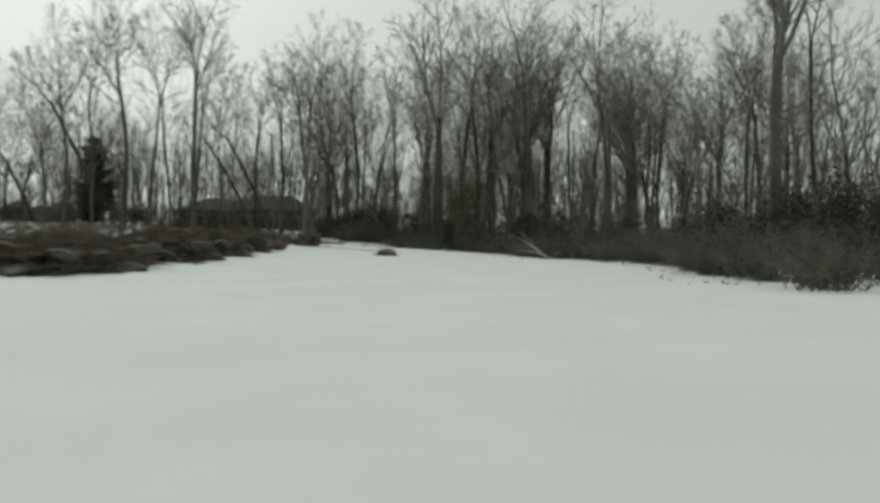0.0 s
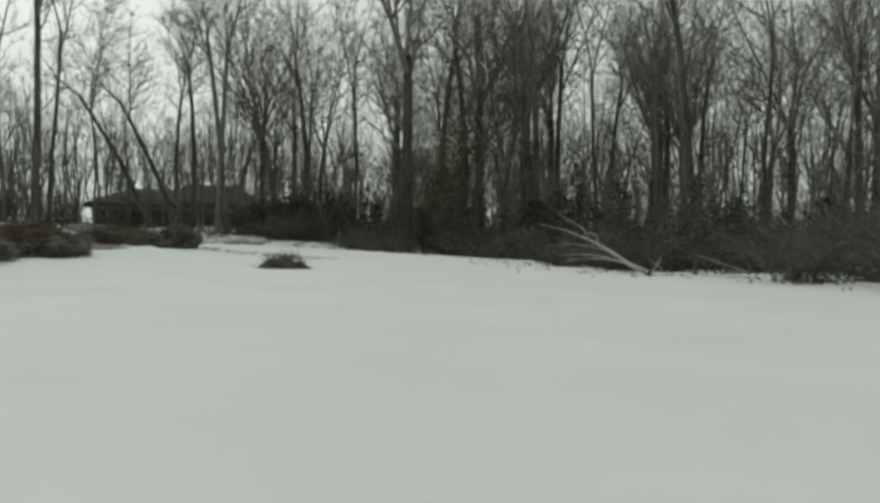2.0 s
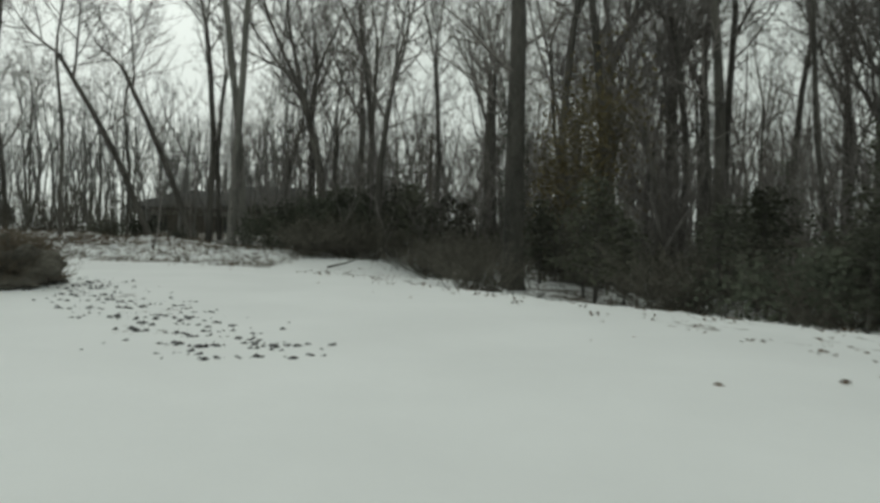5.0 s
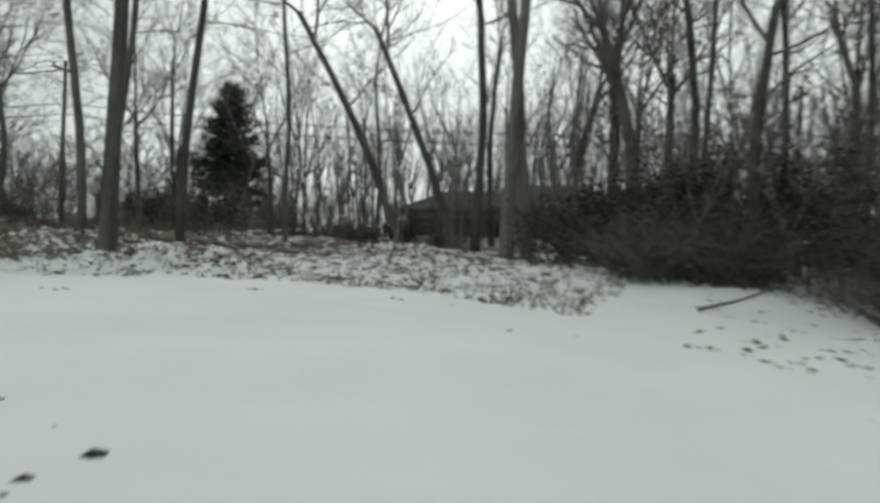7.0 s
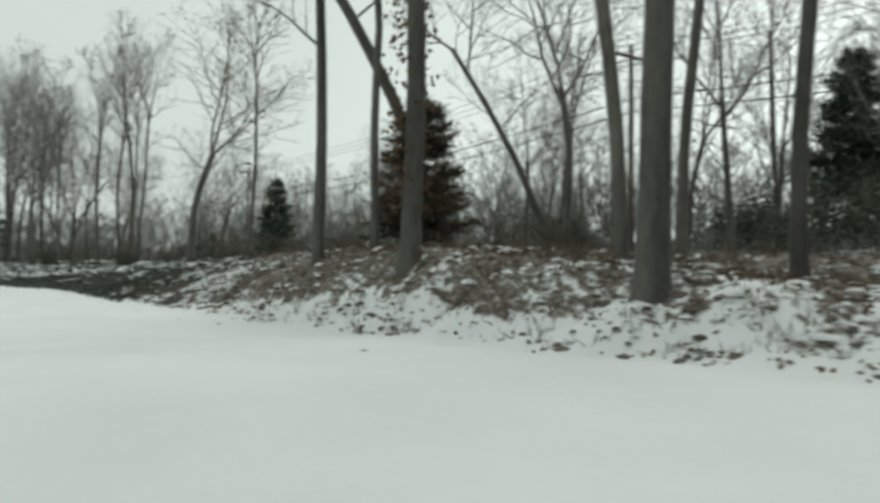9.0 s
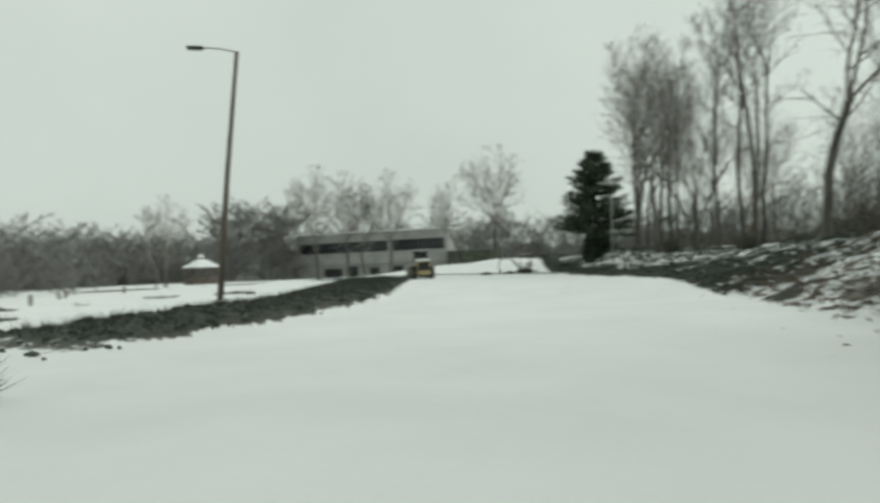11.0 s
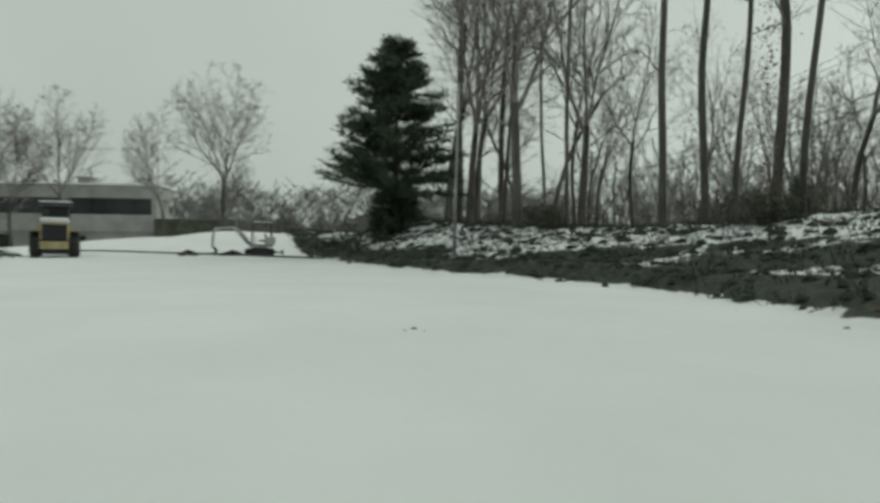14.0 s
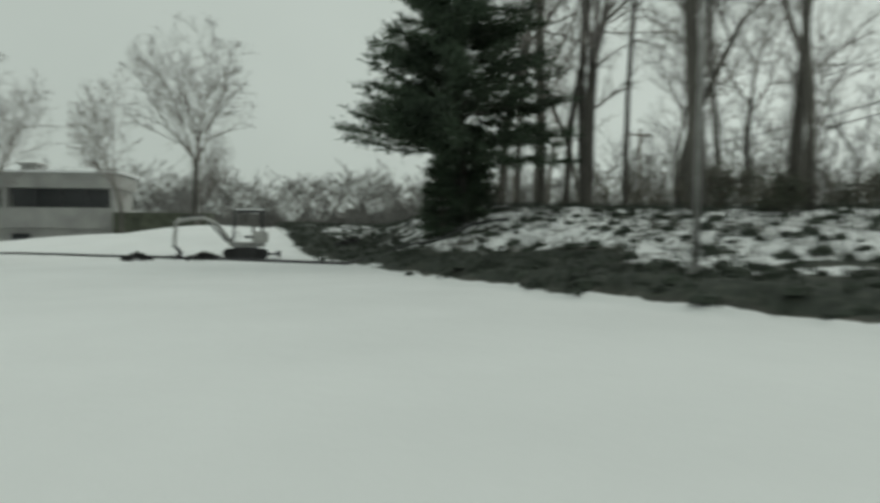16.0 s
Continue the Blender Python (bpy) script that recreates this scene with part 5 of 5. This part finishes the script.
brush_heap(-4.0, 12.2, 0.74, 0.42, 0.52, 10, 1, "small heap of dead brush standing alone on the snow")
brush_heap(-11.2, 28.8, 1.6, 1.1, 1.1, 100, 2, "long low heap of dark brush beside the drive")
brush_heap(-14.6, 29.2, 2.6, 1.5, 1.1, 40, 3, "broad heap of dark brush and soil")
brush_heap(-29.5, 32.4, 0.7, 0.6, 0.6, 20, 4, "low heap of dark turf on the inner verge", TURF_MAT)
for hx, hy, hl, hw, ht, hs in ((-15.6, -15.5, 4.2, 2.2, 1.1, 6), (-14.8, -7.0, 4.4, 2.0, 1.2, 7), (-14.6, 1.5, 4.2, 2.1, 1.3, 8), (-14.2, 9.5, 4.0, 1.9, 1.35, 9), (-14.0, 16.5, 3.2, 1.8, 1.2, 11)):
    brush_heap(hx, hy, hl, hw, ht, 86 + hs, hs, "broad heap of dark brush and soil with patches of snow")

# ---- scattered litter, tufts and clods ----


def strew(name, count, area, keep, mat, label, seed, make):
    r = random.Random(seed)
    pts_ = np.array([(r.uniform(area[0], area[1]), r.uniform(area[2], area[3])) for _ in range(count)])
    d, _ = side_of(EDGE, pts_[:, 0], pts_[:, 1])
    z, cov, turf_ = land(pts_[:, 0], pts_[:, 1])
    w = Wood(seed)
    for (x, y), dd, zz, c, tf in zip(pts_, d, z, cov, turf_):
        if keep(x, y, dd, c, tf, r):
            make(w, Vector((x, y, zz)), r)
    return tagged(new(name, mesh_from(name, w.v, w.f, mat, False)), label, "litter", kind="stuff")


def tuft(w, p, r):
    for _ in range(6):
        d = Vector((r.gauss(0, 0.55), r.gauss(0, 0.55), 1)).normalized()
        w.twig(p + Vector((r.gauss(0, 0.07), r.gauss(0, 0.07), -0.03)), d, r.uniform(0.12, 0.42), 0.012)


def dead_leaf(w, p, r):
    for _ in range(3):
        w.leaf(p + Vector((r.gauss(0, 0.12), r.gauss(0, 0.12), r.uniform(0.0, 0.05))), r.uniform(0.03, 0.07))


def clod(w, p, r):
    n = len(w.v)
    s = r.uniform(0.02, 0.085)
    for k in range(5):
        a = k * 1.2566
        w.v.append(p + Vector((math.cos(a) * s * r.uniform(0.7, 1.3), math.sin(a) * s * r.uniform(0.5, 1.9), -0.01)))
    w.v.append(p + Vector((r.gauss(0, 0.3) * s, r.gauss(0, 0.3) * s, s * r.uniform(0.2, 0.6))))
    for k in range(5):
        w.f.append((n + k, n + (k + 1) % 5, n + 5))


strew("dry_grass", 15000, (-62, -8, 38, 62), lambda x, y, d, c, t, r: 0.4 < d < 14 and r.random() < 0.55, DEAD_GRASS, "dry straw-coloured grass tufts poking through snow", 401, tuft)
strew("leaf_litter", 16000, (-62, -14, 34, 62), lambda x, y, d, c, t, r: 0.2 < d < 12 and r.random() < 0.6, BROWN_LEAF, "fallen brown leaves on the snowy bank", 402, dead_leaf)
strew("dry_grass", 24000, (-122, -56, 8, 50), lambda x, y, d, c, t, r: 0.1 < d < 15 and r.random() < (0.95 if t > 0.7 else 0.3), TURF_MAT, "dark rough grass on the bank", 403, tuft)
strew("dry_grass", 12000, (-100, -36, -2, 30), lambda x, y, d, c, t, r: d < -3 and t > 0.35, TURF_MAT, "dark rough grass at the lawn's edge", 404, tuft)
strew("leaf_litter", 3500, (-6, 40, -20, 60), lambda x, y, d, c, t, r: 0.5 < d < 16, BROWN_LEAF, "fallen brown leaves under the trees", 405, dead_leaf)
strew("clods", 14000, (-12, -2, 20, 33), lambda x, y, d, c, t, r: d < -4 and math.sin(5 * x + 3 * math.sin(3.7 * y + 1)) * math.sin(4.3 * y + 2.7 * math.sin(2.9 * x)) > 0.12 and r.random() < math.exp(-(((x + 7.0 - (25.7 - y) * 0.75) / 1.15) ** 2)) * 0.7, RUBBER, "dark clods of soil strewn over the snow", 406, clod)
strew("clods", 5000, (-70, 6, -10, 44), lambda x, y, d, c, t, r: -2.0 < d < 0.3 and r.random() < 0.12, BROWN_LEAF, "leaves and clods along the drive's edge", 407, clod)


def lump(lo, hi, flat=0.5):
    """A maker of rounded lumps between two sizes."""
    def make(w, p, r):
        n, s = len(w.v), r.uniform(lo, hi) * r.uniform(0.6, 1.0)
        ax, sy = r.uniform(0, 6.28), r.uniform(0.5, 1.0)
        for ring, (rad, up) in enumerate(((1.0, -0.12), (0.8, 0.28), (0.4, 0.45))):
            for k in range(7):
                a = k * 0.8976 + ring * 0.4
                u, v = math.cos(a) * rad * s * r.uniform(0.75, 1.25), math.sin(a) * rad * s * sy * r.uniform(0.75, 1.25)
                w.v.append(p + Vector((u * math.cos(ax) - v * math.sin(ax), u * math.sin(ax) + v * math.cos(ax), up * s * flat * 2 * r.uniform(0.7, 1.2))))
        w.v.append(p + Vector((0, 0, 0.48 * s * flat * 2)))
        for ring in (0, 7):
            for k in range(7):
                w.f.append((n + ring + k, n + ring + (k + 1) % 7, n + ring + 7 + (k + 1) % 7, n + ring + 7 + k))
        for k in range(7):
            w.f.append((n + 14 + k, n + 14 + (k + 1) % 7, n + 21))
    return make


strew("turf_clumps", 12000, (-118, -54, 8, 48), lambda x, y, d, c, t, r: 0.0 < d < 9 and r.random() < (0.75 if t > 0.72 else 0.22 * math.exp(-d / 6)), TURF_MAT, "lumpy dark sods of turf breaking through the snow", 411, lump(0.07, 0.28, 0.6))
strew("turf_clumps", 6500, (-102, -34, -4, 32), lambda x, y, d, c, t, r: d < -3 and t > 0.3 and r.random() < 0.7, TURF_MAT, "lumpy dark sods of turf along the lawn's edge", 412, lump(0.06, 0.24, 0.6))
strew("litter_clumps", 15000, (-60, -10, 38, 62), lambda x, y, d, c, t, r: 0.3 < d < 12 and r.random() < (0.9 if x < -20 else 0.25) and math.sin(x * 1.1 + 2 * math.sin(y * 0.9)) > -0.5, LITTER_MAT, "matted clumps of brown leaf litter between patches of snow", 413, lump(0.05, 0.17, 0.5))
strew("snow_lumps", 3500, (-62, -10, 38, 62), lambda x, y, d, c, t, r: 0.6 < d < 12 and r.random() < 0.55, SNOW_TOP, "small caps of snow lying on the litter", 414, lump(0.08, 0.3, 0.35))
strew("snow_lumps", 3000, (-118, -54, 8, 48), lambda x, y, d, c, t, r: 1.2 < d < 10 and t < 0.7 and r.random() < 0.5, SNOW_TOP, "small caps of snow lying on the turf", 415, lump(0.08, 0.34, 0.35))
for px, py in ((-19.5, 40.2), (-20.1, 40.3), (-19.8, 40.6), (-17.0, 43.9), (-16.6, 43.6), (-65.9, 29.0), (-60, 30.5)):
    e = thing("clod", px, py, "dark clod of soil lying on clean snow", "clod", group="clods")
    cw = Wood(int(abs(px) * 10))
    for _ in range(4):
        clod(cw, Vector((cw.r.gauss(0, 0.1), cw.r.gauss(0, 0.1), 0.0)), cw.r)
    part_of("lump", mesh_from("lump", cw.v, cw.f, RUBBER, False), e)

# ---- public road behind the bank ----
rm = bmesh.new()
rp = [(-190, 22), (-142, 33.5), (-97, 56), (-60, 68), (-35, 78), (0, 86), (60, 102)]
prev = None
for px, py in rp:
    zz = height(px, py) + 0.45
    row = [rm.verts.new((px, py - 0.1, zz)), rm.verts.new((px, py + 0.1, zz)), rm.verts.new((px, py + 0.1, zz + 0.32)), rm.verts.new((px, py - 0.1, zz + 0.32))]
    if prev:
        for k in range(4):
            rm.faces.new((prev[k], prev[(k + 1) % 4], row[(k + 1) % 4], row[k]))
    prev = row
rail = thing("guard_rail", 0, 0, "pale steel guard rail along the public road", "guard rail", z=0)
part("beam", rm, METAL_GREY, rail)
for (ax, ay), (bx, by) in zip(rp[:-1], rp[1:]):
    for s in (0.0, 0.2, 0.4, 0.6, 0.8):
        px, py = ax + s * (bx - ax), ay + s * (by - ay)
        b = bmesh.new()
        zz = height(px, py)
        za, zb = height(ax, ay), height(bx, by)
        box(b, px - 0.07, px + 0.07, py + 0.1, py + 0.24, min(zz, za + s * (zb - za)) - 0.3, za + s * (zb - za) + 0.74)
        part("post", b, POLE_WOOD, rail)
